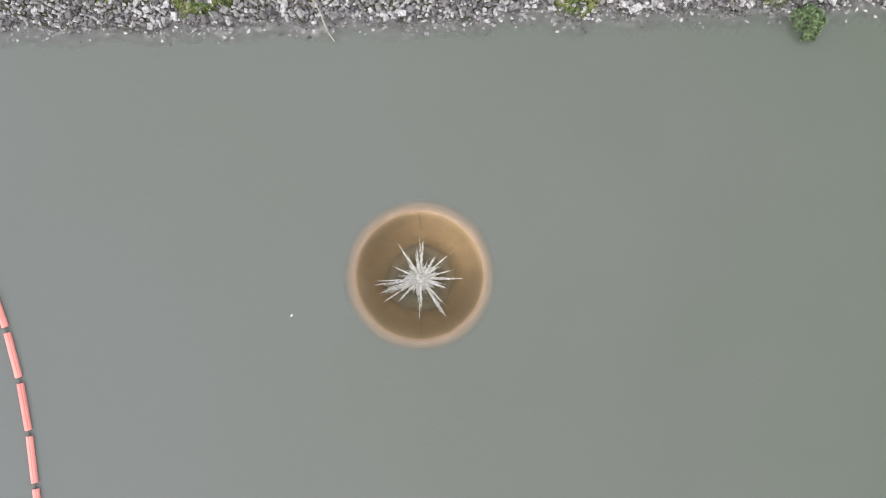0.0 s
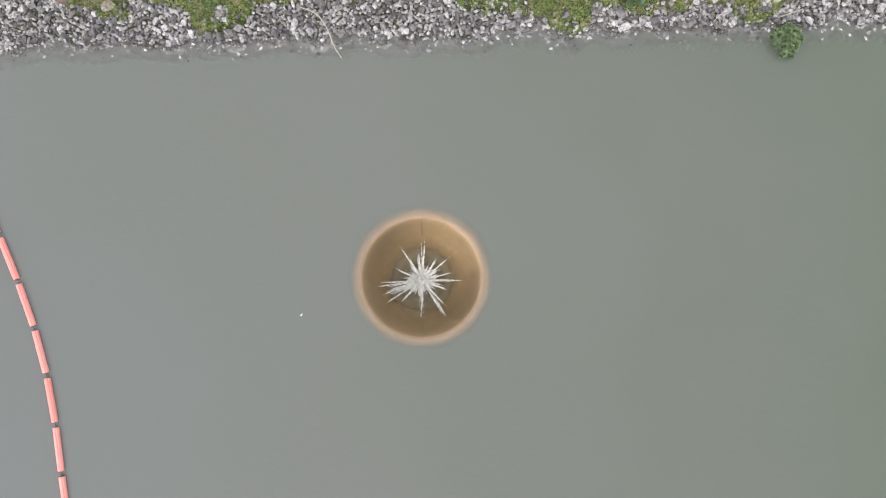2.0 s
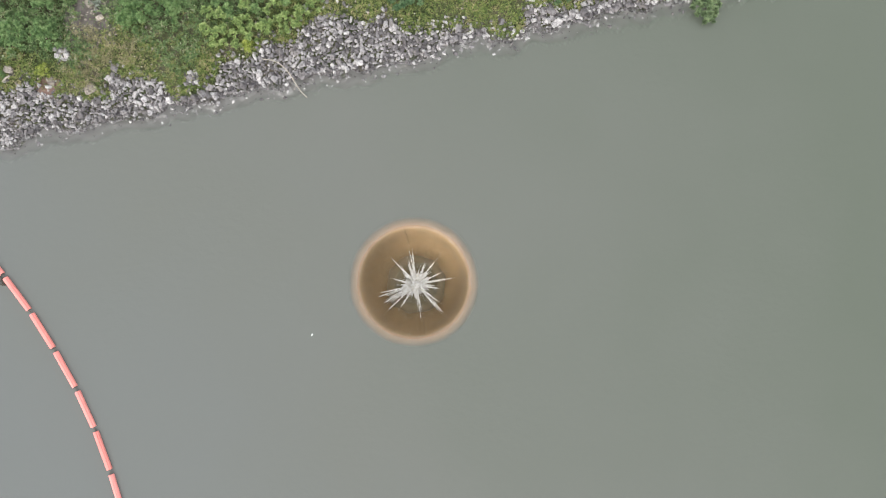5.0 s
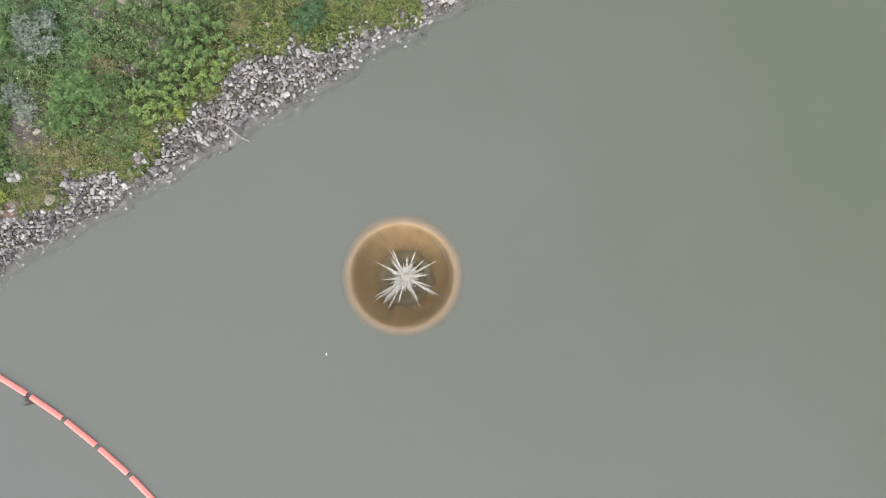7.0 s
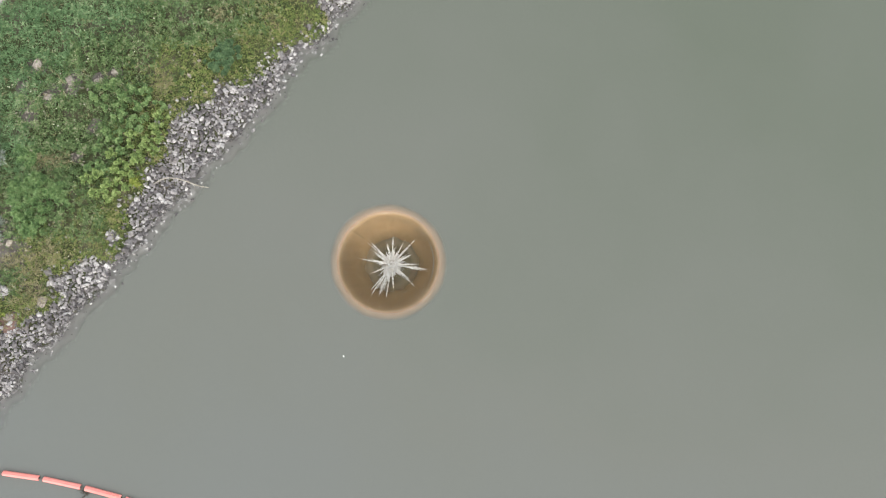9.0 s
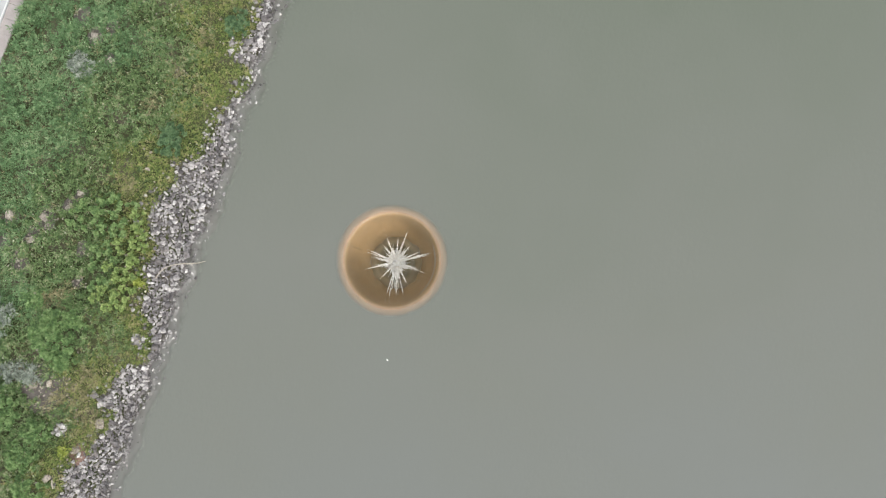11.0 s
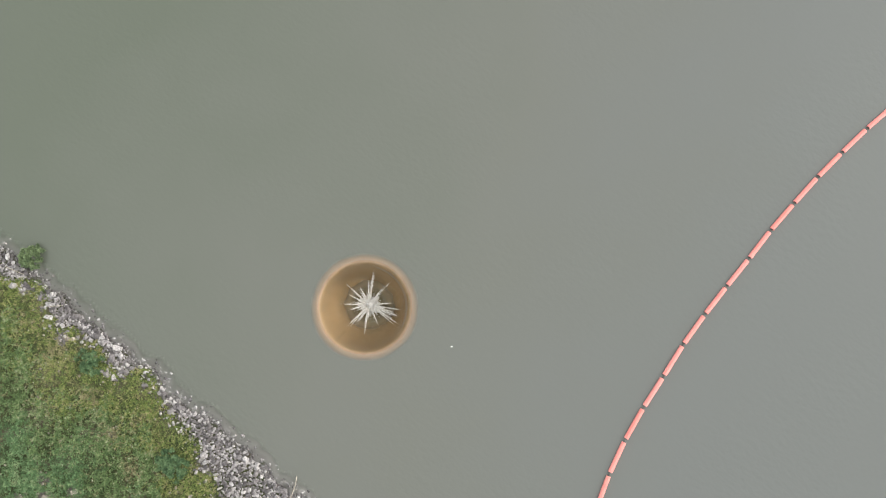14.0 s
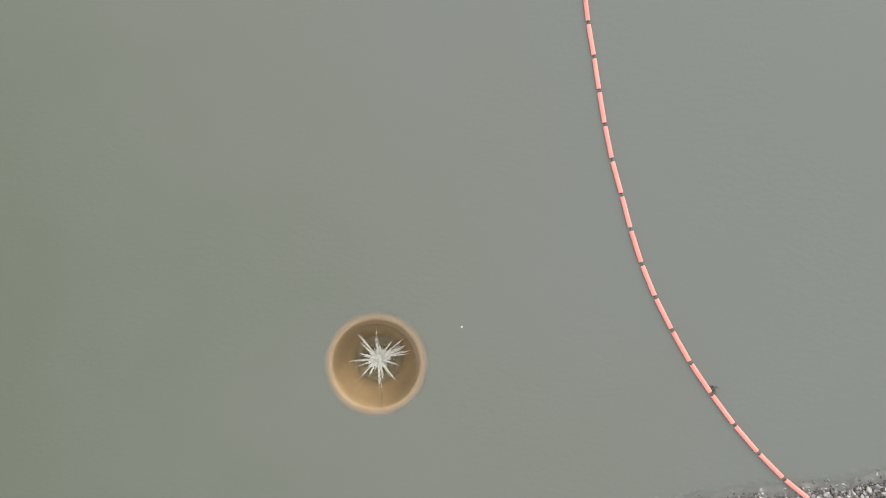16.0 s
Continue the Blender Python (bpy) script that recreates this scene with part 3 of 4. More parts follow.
def float_section(length):
    """A ribbed plastic log with bevelled ends, lying along x, its middle at the origin."""
    bm = bmesh.new()
    outline = []
    for k in range(24):
        a = k * math.tau / 24
        r = 0.155 if k in (4, 16) else 0.192 if k in (3, 5, 15, 17) else 0.186
        flat = 1.0 if math.sin(a) < 0.75 else 0.93
        outline.append((r * math.cos(a) * 1.06, r * math.sin(a) * flat))
    rings = []
    for x, s in ((-length / 2, 0.86), (-length / 2 + 0.012, 0.95), (-length / 2 + 0.04, 1.0), (-length / 6, 1.0), (-length / 6 + 0.02, 0.975), (-length / 6 + 0.05, 1.0),
                 (length / 6 - 0.05, 1.0), (length / 6 - 0.02, 0.975), (length / 6, 1.0), (length / 2 - 0.04, 1.0), (length / 2 - 0.012, 0.95), (length / 2, 0.86)):
        rings.append([bm.verts.new((x, y * s, z * s)) for y, z in outline])
    for a, b in zip(rings, rings[1:]):
        for k in range(24):
            bm.faces.new((a[k], b[k], b[(k + 1) % 24], a[(k + 1) % 24]))
    bm.faces.new(rings[0])
    bm.faces.new(rings[-1][::-1])
    bmesh.ops.recalc_face_normals(bm, faces=bm.faces)
    return bm


def make_boom():
    base = new("floating_boom")
    base.location = (JOINTS[0][0], JOINTS[0][1], 0)
    tagged(base, "chain of faded orange plastic floats on the water", "boom")
    r = random.Random(3)
    gap = 0.34
    for a, b in zip(JOINTS, JOINTS[1:]):
        za, zb = (max(0.07, float(land(np.array([p[0]]), np.array([p[1]]))[0]) + 0.3) for p in (a, b))
        a3, b3 = Vector((*a, za)), Vector((*b, zb))
        middle, way = (a3 + b3) / 2, b3 - a3
        turn = way.to_track_quat("X", "Z").to_matrix().to_4x4()
        ob = part("float", float_section(way.length - gap), ORANGE, base)
        ob.matrix_basis = Matrix.Translation(middle - base.location) @ turn @ Matrix.Rotation(r.uniform(-0.2, 0.2), 4, "X")
        half = (way.length - gap) / 2
        for end in (-1, 1):
            bm = tube([(end * (half - 0.02), 0, 0), (end * (half + 0.02), 0, 0)], [0.12, 0.12], 14)
            part("end_plate", bm, STEEL, ob, "dull steel end plate")
        # shackle links to the next float
        bm = tube([(half, 0, 0.03), (half + gap * 0.35, 0.0, 0.045), (half + gap * 0.65, 0.0, 0.02), (half + gap, 0, 0.03)], [0.022, 0.03, 0.03, 0.022], 8)
        part("shackle", bm, STEEL, ob, "dark steel shackle")


make_boom()


def make_debris():
    """A tangle of twigs and weed caught at one of the boom's joints."""
    base = new("driftwood")
    base.location = (-28.05, 4.87, 0)
    tagged(base, "dark tangle of drifting twigs caught beside the boom", "driftwood")
    r = random.Random(11)
    for k in range(20):
        a, l = r.uniform(0, math.tau), r.uniform(0.15, 0.42)
        p = Vector((r.gauss(-0.05, 0.14), r.gauss(0.0, 0.18), 0.03))
        q = p + Vector((l * math.cos(a), l * math.sin(a), r.uniform(0.0, 0.18)))
        part("twig", tube([p, (p + q) / 2 + Vector((r.gauss(0, 0.04), r.gauss(0, 0.04), 0.03)), q], [0.034, 0.028, 0.01], 6), DRIFT, base)


make_debris()


def make_marker():
    bm = bmesh.new()
    bmesh.ops.create_uvsphere(bm, u_segments=12, v_segments=8, radius=0.06, matrix=Matrix.Diagonal((1.0, 2.0, 0.6, 1)))
    bmesh.ops.create_cone(bm, segments=8, radius1=0.02, radius2=0.014, depth=0.06, cap_ends=True, matrix=Matrix.Translation((0, 0.13, 0.01)) @ Matrix.Rotation(radians(90), 4, "X"))
    ob = mesh_object("float_marker", bm, WHITE, True)
    ob.matrix_basis = pose(-7.5, -2.35, 0.03, 0, 0, -35) @ Matrix.Scale(0.75, 4)
    tagged(ob, "small white plastic float on the open water", "float")


make_marker()


# ---------------------------------------------------------------- foliage
def leaves(roots, ways, lengths, widths, bend):
    """Diamond leaves, each a loose piece of four corners, from their roots along their ways."""
    n = len(roots)
    side = np.cross(ways, np.array([0, 0, 1.0])) + 1e-6
    side /= np.linalg.norm(side, axis=1)[:, None]
    lift = np.cross(side, ways)
    mid = roots + ways * (lengths * 0.5)[:, None] + lift * (lengths * bend)[:, None]
    tip = roots + ways * lengths[:, None]
    w = (widths / 2)[:, None]
    verts = np.stack([roots, mid + side * w, tip, mid - side * w], 1).reshape(-1, 3)
    i = np.arange(n)[:, None] * 4
    return verts, i + np.array([[0, 1, 2, 3]])


def ways_from(count, low, high):
    a, e = rng.uniform(0, math.tau, count), np.radians(rng.uniform(low, high, count))
    return np.stack([np.cos(a) * np.cos(e), np.sin(a) * np.cos(e), np.sin(e)], 1)


def wide_noise(x, y, s, seed):
    return np.sin(x * s + seed) * np.cos(y * s * 1.3 + 2 * seed) + 0.6 * np.sin(x * s * 2.3 + y * s * 1.9 + 3 * seed) + 0.4 * np.cos(y * s * 4.1 - x * s * 3.3 + seed)


# bare patches: x, y, half length, half width, turn in degrees
BARE_SPOTS = [(-6.7, 28.4, 0.8, 0.7, 0), (-6.0, 25.8, 1.1, 0.7, 20), (-4.4, 24.6, 0.8, 0.5, -20), (-3.3, 24.1, 0.6, 0.5, 0), (-7.7, 26.4, 0.9, 0.6, 0),
              (-9.8, 26.5, 1.1, 0.7, 40), (-18.3, 21.5, 3.0, 1.75, 65), (-17.6, 23.6, 1.2, 0.8, 70), (15.0, 28.2, 0.7, 0.5, 0), (13.4, 28.0, 0.7, 0.5, 0),
              (8.5, 27.3, 0.8, 0.6, 10), (7.2, 25.6, 0.7, 0.5, 0), (9.6, 28.7, 0.9, 0.6, 0),
              (-8.5, 28.2, 0.7, 0.45, 30), (-7.3, 22.6, 0.75, 0.5, 10), (-9.8, 22.0, 0.5, 0.4, 0), (-9.4, 26.9, 0.5, 0.35, 60), (8.3, 20.7, 0.6, 0.4, 0), (9.6, 26.4, 0.8, 0.45, 20), (24.3, 19.1, 1.2, 0.6, -60), (27.9, 22.4, 0.8, 0.5, 0)]
RUST_SPOT = (-22.3, 17.45, 1.05, 0.75, 10)


def in_spots(x, y, grow=1.0):
    inside = np.zeros(np.shape(x), bool)
    for sx, sy, a, b, turn in BARE_SPOTS + [RUST_SPOT]:
        c, s = math.cos(radians(turn)), math.sin(radians(turn))
        u, v = (x - sx) * c + (y - sy) * s, -(x - sx) * s + (y - sy) * c
        inside |= (u / (a * grow)) ** 2 + (v / (b * grow)) ** 2 < 1 + 0.5 * ripple(x, y, 2.0)
    return inside


def make_spots():
    for sx, sy, a, b, turn in BARE_SPOTS + [RUST_SPOT]:
        bm = bmesh.new()
        c, s = math.cos(radians(turn)), math.sin(radians(turn))
        rings = []
        for f in (0.02, 0.35, 0.65, 0.9, 1.15):
            ring = []
            for k in range(22):
                t = k * math.tau / 22
                wob = 1 + 0.22 * noise.noise((sx + math.cos(t) * 1.5, sy + math.sin(t) * 1.5, 0))
                u, v = a * f * wob * math.cos(t), b * f * wob * math.sin(t)
                x, y = sx + u * c - v * s, sy + u * s + v * c
                ring.append(bm.verts.new((x, y, float(land(np.array([x]), np.array([y]))[0]) + (0.035 if f < 1 else -0.05))))
            rings.append(ring)
        for p, q in zip(rings, rings[1:]):
            for k in range(22):
                bm.faces.new((p[k], q[k], q[(k + 1) % 22], p[(k + 1) % 22]))
        bm.faces.new(rings[0][::-1])
        bmesh.ops.recalc_face_normals(bm, faces=bm.faces)
        red = (sx, sy) == RUST_SPOT[:2]
        tagged(mesh_object("earth_patch", bm, RUST if red else BARE, True), "rusty red bare earth among stones" if red else "bare pale earth patch among weeds", "earth", kind="structure")


make_spots()


def make_ground_cover():
    """Low plants: tufts of blades round centres that stand up unevenly: grass by the stones, weeds above, lusher grass by the road."""
    for name, per_metre, leaf_count, long, wide, lift, material, label in (
            ("grass", 76, 6, (0.08, 0.2), 0.28, (0.01, 0.12), GRASS, "short yellow-green grass near the stones"),
            ("weeds", 42, 10, (0.08, 0.23), 0.3, (0.0, 0.36), WEED, "dense low green weeds on the bank"),
            ("meadow", 44, 10, (0.1, 0.29), 0.2, (0.0, 0.36), MEADOW, "lush blue-green grass below the track")):
        count = int(94 * 18.5 * per_metre)
        x, y = rng.uniform(-46, 48, count), rng.uniform(14.8, ROAD_Y - 0.1, count)
        inland = y - stones_edge(x) - 0.25 * ripple(x, y, 2.2)
        keep = (inland > 0) & (~in_spots(x, y, 0.66) | (rng.random(count) < 0.14)) & (y > shore(x) - 0.3) & (~in_heaps(x, y) | (rng.random(count) < 0.25))
        thin = wide_noise(x, y, 0.9, 1.0) + 0.7 * wide_noise(x, y, 2.6, 5.0)
        keep &= (thin < 1.25) | (rng.random(count) < np.where(x > -2, 0.75, 0.45))
        border = inland + 1.2 * wide_noise(x, y, 0.42, 2.0) + rng.normal(0, 0.8, count)
        far = border + 0.03 * x
        keep &= {"grass": border < np.where(x > 0, 4.6, 3.6), "weeds": (border > np.where(x > 0, 3.8, 2.9)) & (far < 9.3), "meadow": far > 8.5}[name]
        x, y = x[keep], y[keep]
        n = len(x)
        size = rng.uniform(0.55, 1.25, n) * (1 + 0.3 * np.clip(wide_noise(x, y, 1.3, 4.0), -1, 1.2))
        centre = np.stack([x, y, land(x, y) + rng.uniform(*lift, n) * size], 1)
        roots = np.repeat(centre, leaf_count, 0)
        scale = np.repeat(size, leaf_count)
        ways = ways_from(n * leaf_count, -5, 48)
        length = rng.uniform(*long, n * leaf_count) * scale
        roots = roots + ways * (length * rng.uniform(0.0, 0.5, n * leaf_count))[:, None]
        v, f = leaves(roots, ways, length, length * rng.uniform(wide * 0.7, wide * 1.4, n * leaf_count), 0.12)
        tagged(array_object(name, v, f, material), label, name, kind="stuff")


make_ground_cover()


def make_dry_grass():
    """Withered tufts in a few patches and thinly all over, and pale specks that stand in for leaf highlights."""
    patches = [(-19.6, 17.6, 1.1), (-18.1, 18.8, 1.2), (-18.9, 20.0, 0.9), (-16.1, 18.7, 0.8), (8.3, 20.7, 0.8), (-11.7, 23.6, 0.9), (-10.6, 22.6, 0.8), (11.5, 19.6, 0.8), (16.0, 19.0, 0.9), (5.0, 21.5, 0.7), (-1.5, 20.9, 0.7)]
    spots = [(x + rng.normal(0, 0.65 * s, int(70 * s)), y + rng.normal(0, 0.6 * s, int(70 * s))) for x, y, s in patches]
    spots.append((rng.uniform(-46, 48, 1500), rng.uniform(16.5, ROAD_Y - 0.6, 1500)))
    x, y = np.concatenate([a for a, b in spots]), np.concatenate([b for a, b in spots])
    keep = y > np.maximum(stones_edge(x), shore(x)) + 0.3
    x, y = x[keep], y[keep]
    centre = np.repeat(np.stack([x, y, land(x, y) + rng.uniform(0.08, 0.3, len(x))], 1), 7, 0)
    n = len(centre)
    length = rng.uniform(0.12, 0.4, n)
    v, f = leaves(centre + rng.normal(0, 0.05, (n, 3)), ways_from(n, 0, 55), length, length * 0.12, 0.12)
    tagged(array_object("dry_grass", v, f, STRAW), "withered straw-coloured grass tufts among the weeds", "grass", kind="stuff")
    # highlights on the leaves, built as tiny pale leaf pieces
    count = 1100
    x, y = rng.uniform(-40, 45, count), rng.uniform(16.5, ROAD_Y - 2, count)
    keep = (y > np.maximum(stones_edge(x), shore(x)) + 0.3) & (wide_noise(x, y, 0.7, 3.0) > rng.uniform(-0.8, 1.2, count))
    x, y = x[keep], y[keep]
    centre = np.repeat(np.stack([x, y, land(x, y) + rng.uniform(0.25, 0.42, len(x))], 1), 5, 0)
    n = len(centre)
    length = rng.uniform(0.04, 0.085, n)
    v, f = leaves(centre, ways_from(n, 0, 40), length, length * 0.7, 0.1)
    tagged(array_object("flowers", v, f, LEAF_GLINT), "tiny pale specks for leaf highlights scattered over the weeds", "flowers", kind="stuff")


make_dry_grass()


def bush(name, x, y, radius, height, count, material, leaf, label, category="bush", spiky=False, twig_material=BARK, group="", tufts=0, lobes=1.0):
    """A bush: stems from the ground and a crown of leaves in uneven tufts."""
    ground = float(land(np.array([x]), np.array([y]))[0])
    ground = max(ground, -0.4)
    base = new(name)
    base.location = (x, y, ground)
    tagged(base, label, category, group)
    r = random.Random(int(abs(x * 131 + y * 977)) + 1)
    tufts = tufts or int(9 + 20 * radius)
    tips = []
    for k in range(tufts):
        a, d = k * 2.4 + r.uniform(-0.5, 0.5), radius * math.sqrt((k + 0.5) / tufts) * r.uniform(0.75, 1.15)
        d *= 0.92 + lobes * (0.15 * math.sin(2 * a + 3 * x) + 0.12 * math.sin(3 * a + 5 * y))
        top = height * (1 - 0.65 * (d / radius) ** 2) * r.uniform(0.7, 1.12)
        tips.append(Vector((d * math.cos(a), d * math.sin(a), max(0.08, top))))
    for tip in tips[::max(1, tufts // 6)]:
        part("stem", tube([(tip.x * 0.1, tip.y * 0.1, -0.1), tip * 0.5 + Vector((0, 0, 0.06)), tip * 0.95], [0.03, 0.02, 0.008], 5), twig_material, base)
    which = rng.integers(0, tufts, count)
    centres = np.array([tuple(t) for t in tips])[which]
    spread = radius / math.sqrt(tufts) * 0.95
    away = ways_from(count, -10, 85)
    roots = centres + away * (spread * rng.uniform(0.1, 0.75, count))[:, None] * np.array([1, 1, 0.8])
    ways = away * 0.8 + ways_from(count, -5, 70) * (0.25 if spiky else 0.6)
    ways[:, 2] *= 0.5
    ways /= np.linalg.norm(ways, axis=1)[:, None]
    length = leaf * rng.uniform(0.6, 1.3, count)
    v, f = leaves(roots, ways, length, length * rng.uniform(0.16, 0.26, count) * (1 if spiky else 2.0), 0.1)
    v[:, 2] = np.maximum(v[:, 2], 0.02)
    crown = array_object("crown", v, f, material)
    crown.parent = base
    return base


# ---- plants of the bank
bush("willow_bush", 22.85, 14.9, 1.1, 1.1, 5200, SALLOW, 0.15, "green willow bush growing out of the shallow water", tufts=46, lobes=0.35)
bush("yellow_bush", -8.2, 17.7, 0.46, 0.8, 420, YELLOW, 0.16, "small bright yellow-green bush above the stones")
bush("flowering_weed", -22.2, 18.5, 0.55, 0.4, 420, YELLOW, 0.13, "low pale yellow flowering weed beside the stones", "plant")
for x, y, s in ((13.35, 17.9, 1.15), (2.75, 19.1, 1.25), (3.6, 19.4, 0.8)):
    bush("blue_green_bush", x, y, s, 0.6 * s, int(2000 * s), TEAL, 0.17, "low blue-green bush with feathery leaves", group="blue-green bushes")
for x, y, s in ((-14.0, 26.4, 1.75), (-14.9, 27.6, 1.1), (-17.7, 24.0, 1.0), (-17.5, 22.8, 0.75), (5.95, 27.3, 1.05), (-13.0, 27.6, 0.8)):
    bush("sage_bush", x, y, s, 0.5 * s + 0.15, int(620 * s), SAGE, 0.3, "silver-grey sage bush with narrow leaves", group="sage bushes", spiky=True, twig_material=WOOD)
for x, y, s in ((-14.6, 21.8, 1.8), (-12.6, 21.2, 1.0), (-13.1, 22.3, 1.25), (-15.7, 20.9, 0.9), (-14.2, 23.3, 0.9), (-16.6, 28.0, 1.3), (-18.6, 27.4, 1.2),
                (-20.8, 23.3, 1.4), (-21.4, 20.8, 1.2), (-23.4, 21.3, 1.4), (-19.4, 25.2, 1.1), (-25.6, 20.0, 1.2), (-11.9, 24.4, 1.0), (-22.4, 24.8, 1.3)):
    bush("green_bush", x, y, s, 0.55 * s + 0.15, int(3200 * s), DEEP, 0.175, "soft deep green bush among weeds", group="green bushes", spiky=True)
spot = random.Random(21)
clumps = []
while len(clumps) < 50:
    x = spot.uniform(-10.9, -2.7)
    y, s = spot.uniform(17.9, 20.5 + 0.27 * (x + 10.9)), spot.uniform(0.28, 0.52)
    near = any((x - a) ** 2 + (y - b) ** 2 < (0.8 * (s + c)) ** 2 for a, b, c in clumps)
    if (near and spot.random() > 0.02) or y < float(stones_edge(x)) + 0.5:
        continue
    clumps.append((x, y, s))
for k in range(12):
    clumps.append((spot.uniform(-6.4, -3.2), spot.uniform(22, 24.2), spot.uniform(0.2, 0.36)))
for x, y, s in clumps:
    bush("leafy_clump", x, y, s, 1.1 * s + 0.45, int(1200 * s) + 130, LIME if y < 20.1 + 0.6 * math.sin(3 * x) else FRESH, 0.115, "rounded clump of light green leafy weed", "plant", group="light green clumps", tufts=6)


# ---- fallen branches
def branch(points, thick, label, twigs=()):
    p0 = points[0]
    base = new("branch")
    base.location = (p0[0], p0[1], float(land(np.array([p0[0]]), np.array([p0[1]]))[0]))
    tagged(base, label, "branch")
    pts = [Vector((x, y, max(0.05, float(land(np.array([x]), np.array([y]))[0])) + dz)) - base.location for x, y, dz in points]
    part("limb", tube(pts, [thick * (0.55 + 0.45 * math.sin(0.4 + 2.4 * i / len(pts))) for i in range(len(pts))], 8), WOOD, base, smooth=True)
    for at, dx, dy in twigs:
        part("twig", tube([pts[at], pts[at] + Vector((dx * 0.5, dy * 0.5, 0.04)), pts[at] + Vector((dx, dy, 0.0))], [thick * 0.5, thick * 0.4, thick * 0.2], 6), WOOD, base, smooth=True)


branch([(-7.6, 16.85, 0.3), (-7.0, 16.65, 0.32), (-6.5, 16.4, 0.3), (-6.1, 15.9, 0.3), (-5.86, 15.4, 0.3), (-5.6, 14.75, 0.25), (-5.4, 14.3, 0.2), (-5.05, 13.8, 0.06)], 0.038,
       "bleached bent branch lying over stones into the water", ((2, -0.5, 0.35), (5, -0.25, -0.4), (4, 0.2, -0.3)))
branch([(22.3, 16.3, 0.4), (23.0, 16.55, 0.42), (23.8, 16.8, 0.4)], 0.04, "bleached straight stick lying on stones")
branch([(18.3, 16.1, 0.35), (18.7, 16.5, 0.38), (19.05, 16.9, 0.35)], 0.03, "bleached straight stick lying on stones")
branch([(-25.2, 18.3, 0.2), (-24.9, 18.5, 0.24), (-24.6, 18.6, 0.2)], 0.07, "short bleached log on the bank")


# ---- pale boulders in the bare earth
def rock_mesh(name, seed, points=4, squash=(1.0, 0.78, 0.62)):
    """A broken block: the hull of a shaken box with some corners knocked off."""
    r = random.Random(seed)
    bm = bmesh.new()
    for x in (-1, 1):
        for y in (-1, 1):
            for z in (-1, 1):
                for k in range(r.choice((1, 1, 2))):
                    v = Vector((x * r.uniform(0.3, 0.95), y * r.uniform(0.3, 0.95), z * r.uniform(0.3, 0.95)))
                    bm.verts.new((v.x * squash[0], v.y * squash[1], v.z * squash[2]))
    for k in range(points):
        v = Vector((r.gauss(0, 1), r.gauss(0, 1), r.gauss(0, 1))).normalized() * r.uniform(0.9, 1.15)
        bm.verts.new((v.x * squash[0], v.y * squash[1], v.z * squash[2]))
    bmesh.ops.convex_hull(bm, input=bm.verts)
    bmesh.ops.delete(bm, geom=[v for v in bm.verts if not v.link_faces], context="VERTS")
    me = bpy.data.meshes.new(name)
    bm.to_mesh(me)
    bm.free()
    return me


pale_rock = [rock_mesh("boulder", 900 + k, 12) for k in range(4)]
for me in pale_rock:
    me.materials.append(BOULDER)
for k, (x, y, s) in enumerate([(-6.6, 28.4, 0.5), (-5.9, 25.95, 0.42), (-7.85, 26.35, 0.36), (-6.3, 25.6, 0.3), (-3.3, 24.15, 0.33), (-4.6, 24.6, 0.3), (8.5, 27.3, 0.36),
                               (15.0, 28.2, 0.35), (13.4, 28.0, 0.3), (7.2, 25.6, 0.3), (-18.2, 22.3, 0.42), (-17.7, 21.3, 0.3), (-22.0, 17.9, 0.4), (-24.6, 19.0, 0.36), (-19.6, 16.9, 0.5), (0.25, 20.1, 0.22), (16.2, 17.75, 0.3), (15.8, 17.5, 0.22), (-12.6, 16.6, 0.24), (27.9, 22.5, 0.42), (28.9, 21.0, 0.35), (27.3, 20.5, 0.45)]):
    ob = new("boulder", pale_rock[k % 4])
    ob.matrix_basis = pose(x, y, float(land(np.array([x]), np.array([y]))[0]) + s * 0.25, 0, 0, k * 67) @ Matrix.Diagonal((s, s, s * 0.8, 1))
    tagged(ob, "pale weathered boulder half sunk in the earth", "boulder", "pale boulders")


# ---------------------------------------------------------------- the stones of the shore
def scatter_stones():
    """Places of stones (x, y, size), large ones first, keeping their distance."""
    cells, placed = {}, []
    for low, high, tries in ((0.24, 0.34, 300), (0.17, 0.24, 3200), (0.115, 0.17, 24000), (0.07, 0.115, 42000)):
        for _ in range(tries):
            x, size = random.uniform(-46, 47), random.uniform(low, high)
            s0, top = float(shore(x)), float(np.interp(x, STONES_X, STONES_Y))
            y = random.uniform(s0 - 1.7, max(top, s0) + 0.9)
            if random.random() < 0.04:
                hx, hy, r = random.choice(HEAPS)
                x, y = hx + random.uniform(-r, r), hy + random.uniform(-r, r)
                s0 = float(shore(x))
            elif y > top + 0.05 and random.random() > 0.06:
                continue
            if y < s0 - 0.4:
                out = (s0 - 0.4 - y) / 1.3
                if random.random() > (0.7 if size > 0.12 else 0.3) * (1 - min(out, 1)) ** 1.1 or size > 0.27:
                    continue
            cx, cy = int(x // 0.8), int(y // 0.8)
            if any((x - a) ** 2 + (y - b) ** 2 < (0.56 * (size + c)) ** 2 for i in (-1, 0, 1) for j in (-1, 0, 1) for a, b, c in cells.get((cx + i, cy + j), ())):
                continue
            cells.setdefault((cx, cy), []).append((x, y, size))
            placed.append((x, y, size))
    return placed


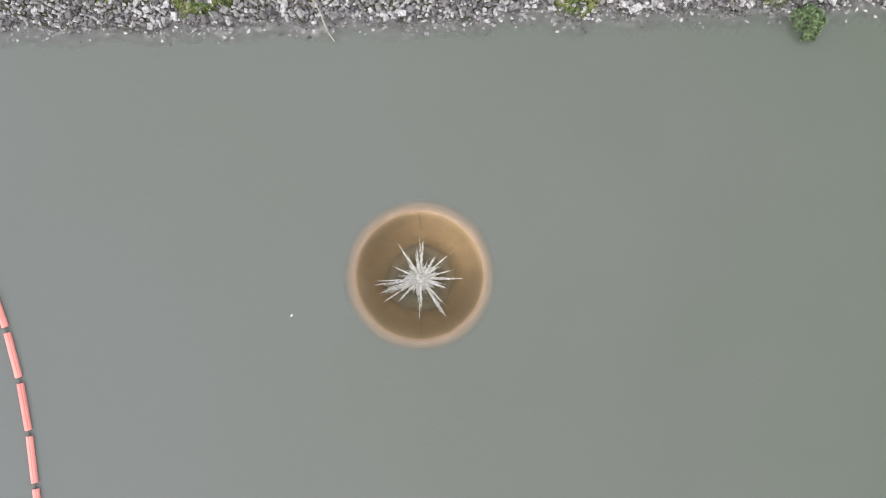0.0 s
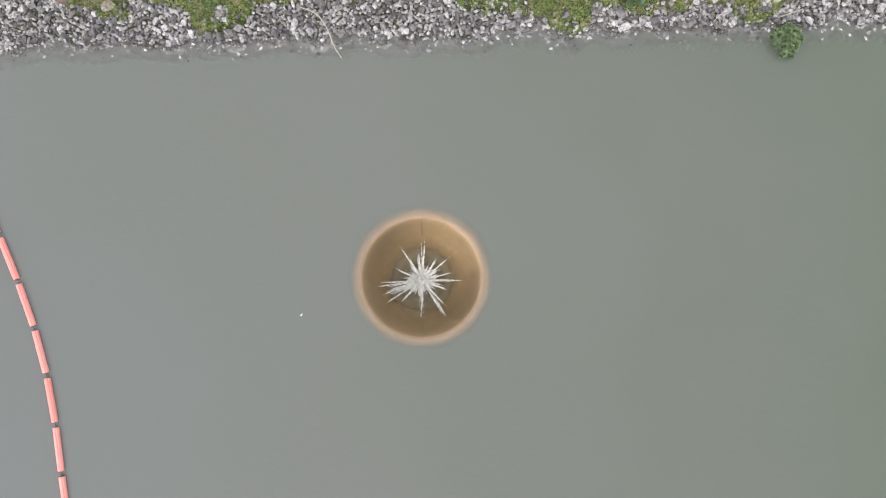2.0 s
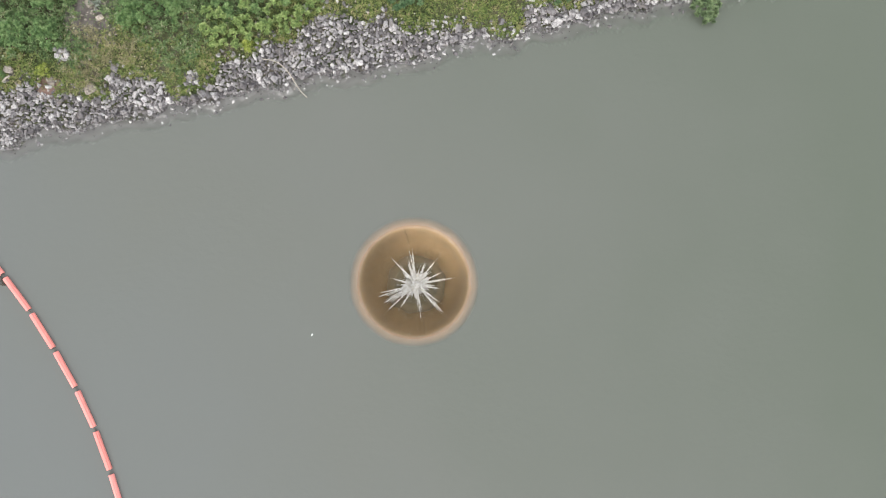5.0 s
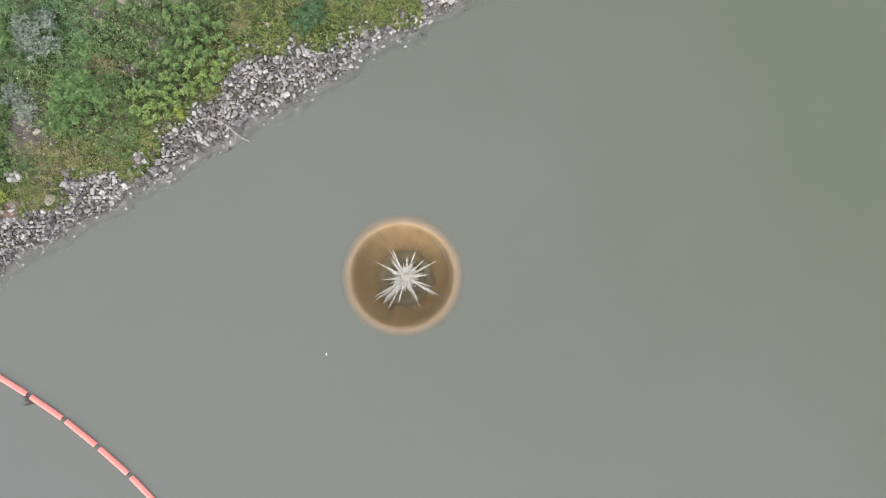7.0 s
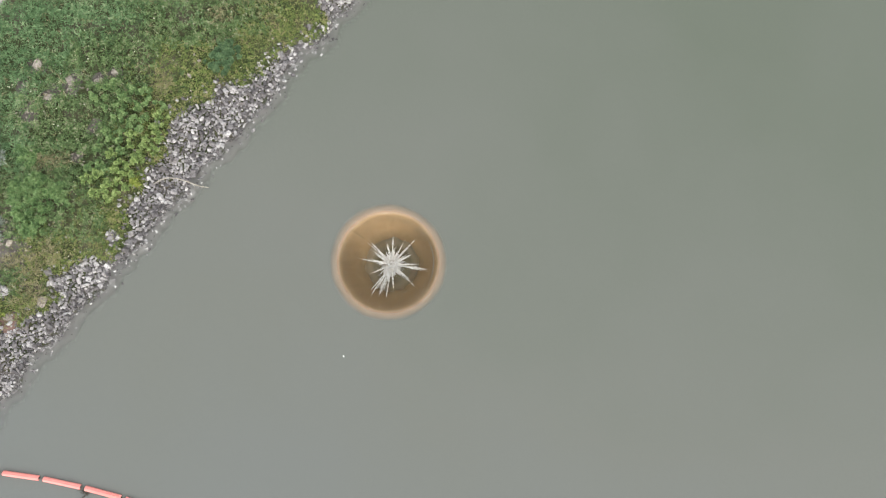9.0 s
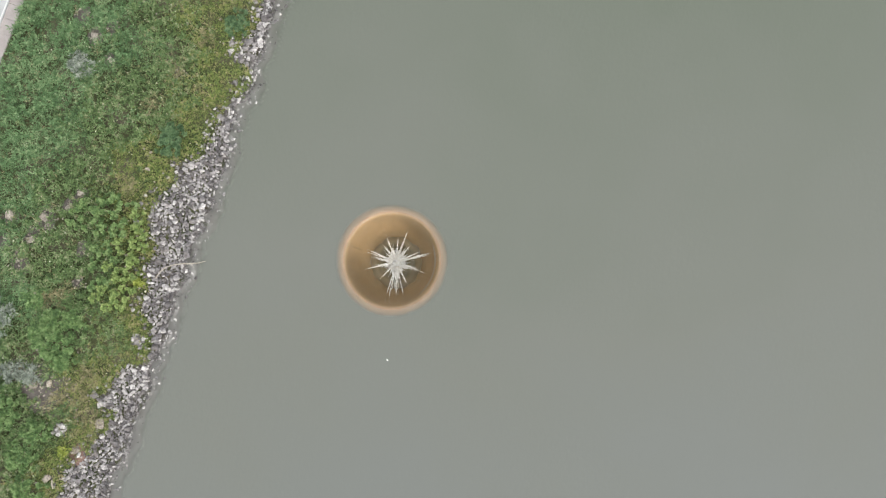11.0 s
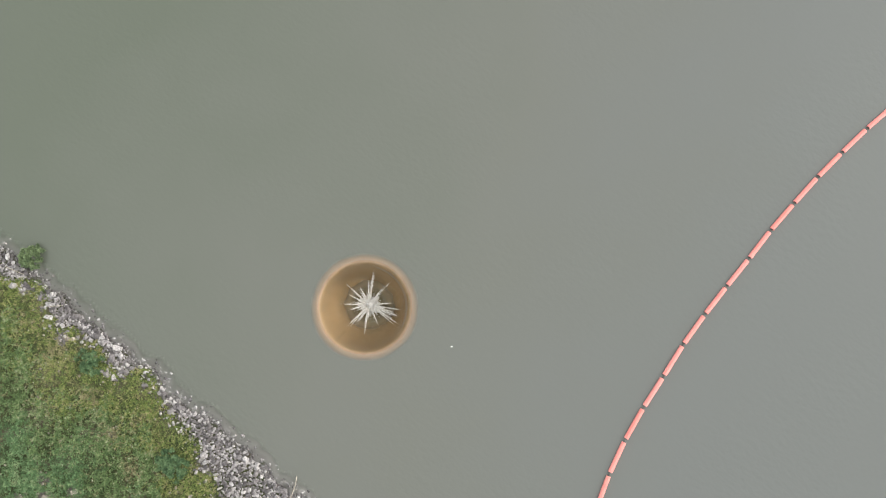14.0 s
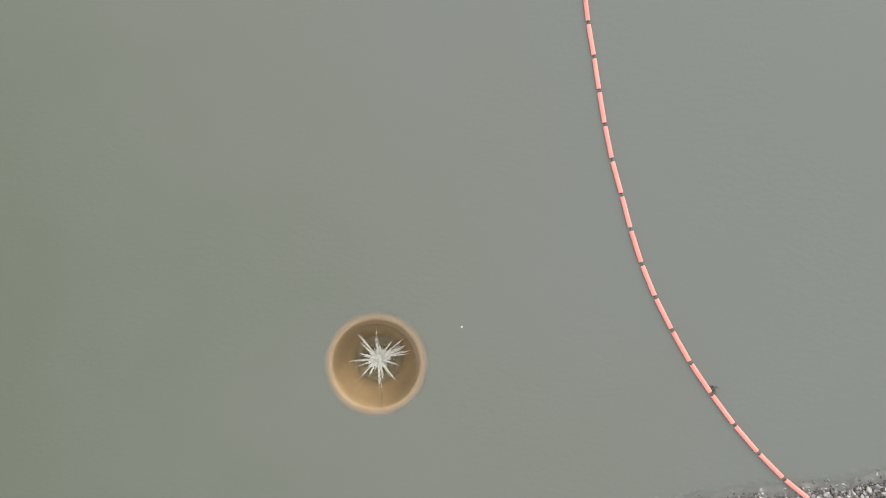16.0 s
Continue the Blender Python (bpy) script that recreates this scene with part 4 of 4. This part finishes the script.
def make_stones():
    random.seed(4)
    base = new("riprap")
    base.location = (0, 15.5, 0)
    tagged(base, "band of angular grey riprap stones along the waterline", "riprap", kind="structure")
    shapes = [rock_mesh("stone", 40 + k, random.choice((4, 6, 8)), (1.0, random.uniform(0.65, 0.95), random.uniform(0.55, 0.8))) for k in range(28)]
    for me in shapes:
        me.materials.append(STONE)
    raw = []
    for me in shapes:
        raw.append((np.array([v.co[:] for v in me.vertices]), np.array([p.vertices[:] for p in me.polygons])))
    stones = scatter_stones()
    stones.sort(key=lambda s: abs(s[0] + 1.0) + (20 if s[2] < 0.11 or s[1] < float(shore(s[0])) else 0))
    verts, faces, start = [], [], 0
    for k, (x, y, size) in enumerate(stones):
        z = float(land(np.array([x]), np.array([y]))[0]) + size * (random.uniform(0.0, 0.85) if y > shore(x) else random.uniform(0.55, 1.15))
        if y < shore(x) - 0.35:      # under water, its top just below the surface
            z = min(z, random.uniform(-0.1, 0.035) - size * 0.5)
        m = Matrix.LocRotScale((x, y - 15.5, z), Euler((random.gauss(0, 0.55), random.gauss(0, 0.55), random.uniform(0, 6.3))), Vector((size * random.uniform(0.9, 1.3), size, size)))
        pick = k % len(shapes)
        if k < 300:
            ob = new("stone", shapes[pick])
            ob.parent = base
            ob.matrix_basis = m
            continue
        v, f = raw[pick]
        mm = np.array(m)
        verts.append(v @ mm[:3, :3].T + mm[:3, 3])
        faces.append(f + start)
        start += len(v)
    rest = array_object("stones", np.concatenate(verts), np.concatenate(faces), STONE)
    rest.parent = base
    tagged(rest, kind="stuff")


def make_pebbles():
    """Small loose stones in the bare earth and, singly, among the weeds."""
    random.seed(9)
    shapes = [rock_mesh("pebble", 300 + k, 2) for k in range(8)]
    raw = [(np.array([v.co[:] for v in me.vertices]), np.array([p.vertices[:] for p in me.polygons])) for me in shapes]
    for me in shapes:
        bpy.data.meshes.remove(me)
    places = []
    for sx, sy, a, b, turn in BARE_SPOTS + [RUST_SPOT]:
        for _ in range(int(26 * a * b) + 8):
            places.append((sx + random.gauss(0, 0.6 * max(a, b)), sy + random.gauss(0, 0.6 * max(a, b)), random.uniform(0.04, 0.13), 0.06))
    for _ in range(170):
        x = random.uniform(-40, 42)
        low = max(float(stones_edge(x)), float(shore(x)))
        places.append((x, low + abs(random.gauss(0, 3.5)), random.uniform(0.045, 0.12), 0.14))
    verts, faces, start = [], [], 0
    for k, (x, y, size, lift) in enumerate(places):
        if y > ROAD_Y - 1:
            continue
        m = np.array(Matrix.LocRotScale((x, y, float(land(np.array([x]), np.array([y]))[0]) + lift * 0.7), Euler((random.gauss(0, 0.5), random.gauss(0, 0.5), k)), Vector((size * 1.2, size, size))))
        v, f = raw[k % len(raw)]
        verts.append(v @ m[:3, :3].T + m[:3, 3])
        faces.append(f + start)
        start += len(v)
    tagged(array_object("pebbles", np.concatenate(verts), np.concatenate(faces), BOULDER), "loose pale stones scattered over the weedy bank", "stones", kind="stuff")


make_pebbles()
make_stones()
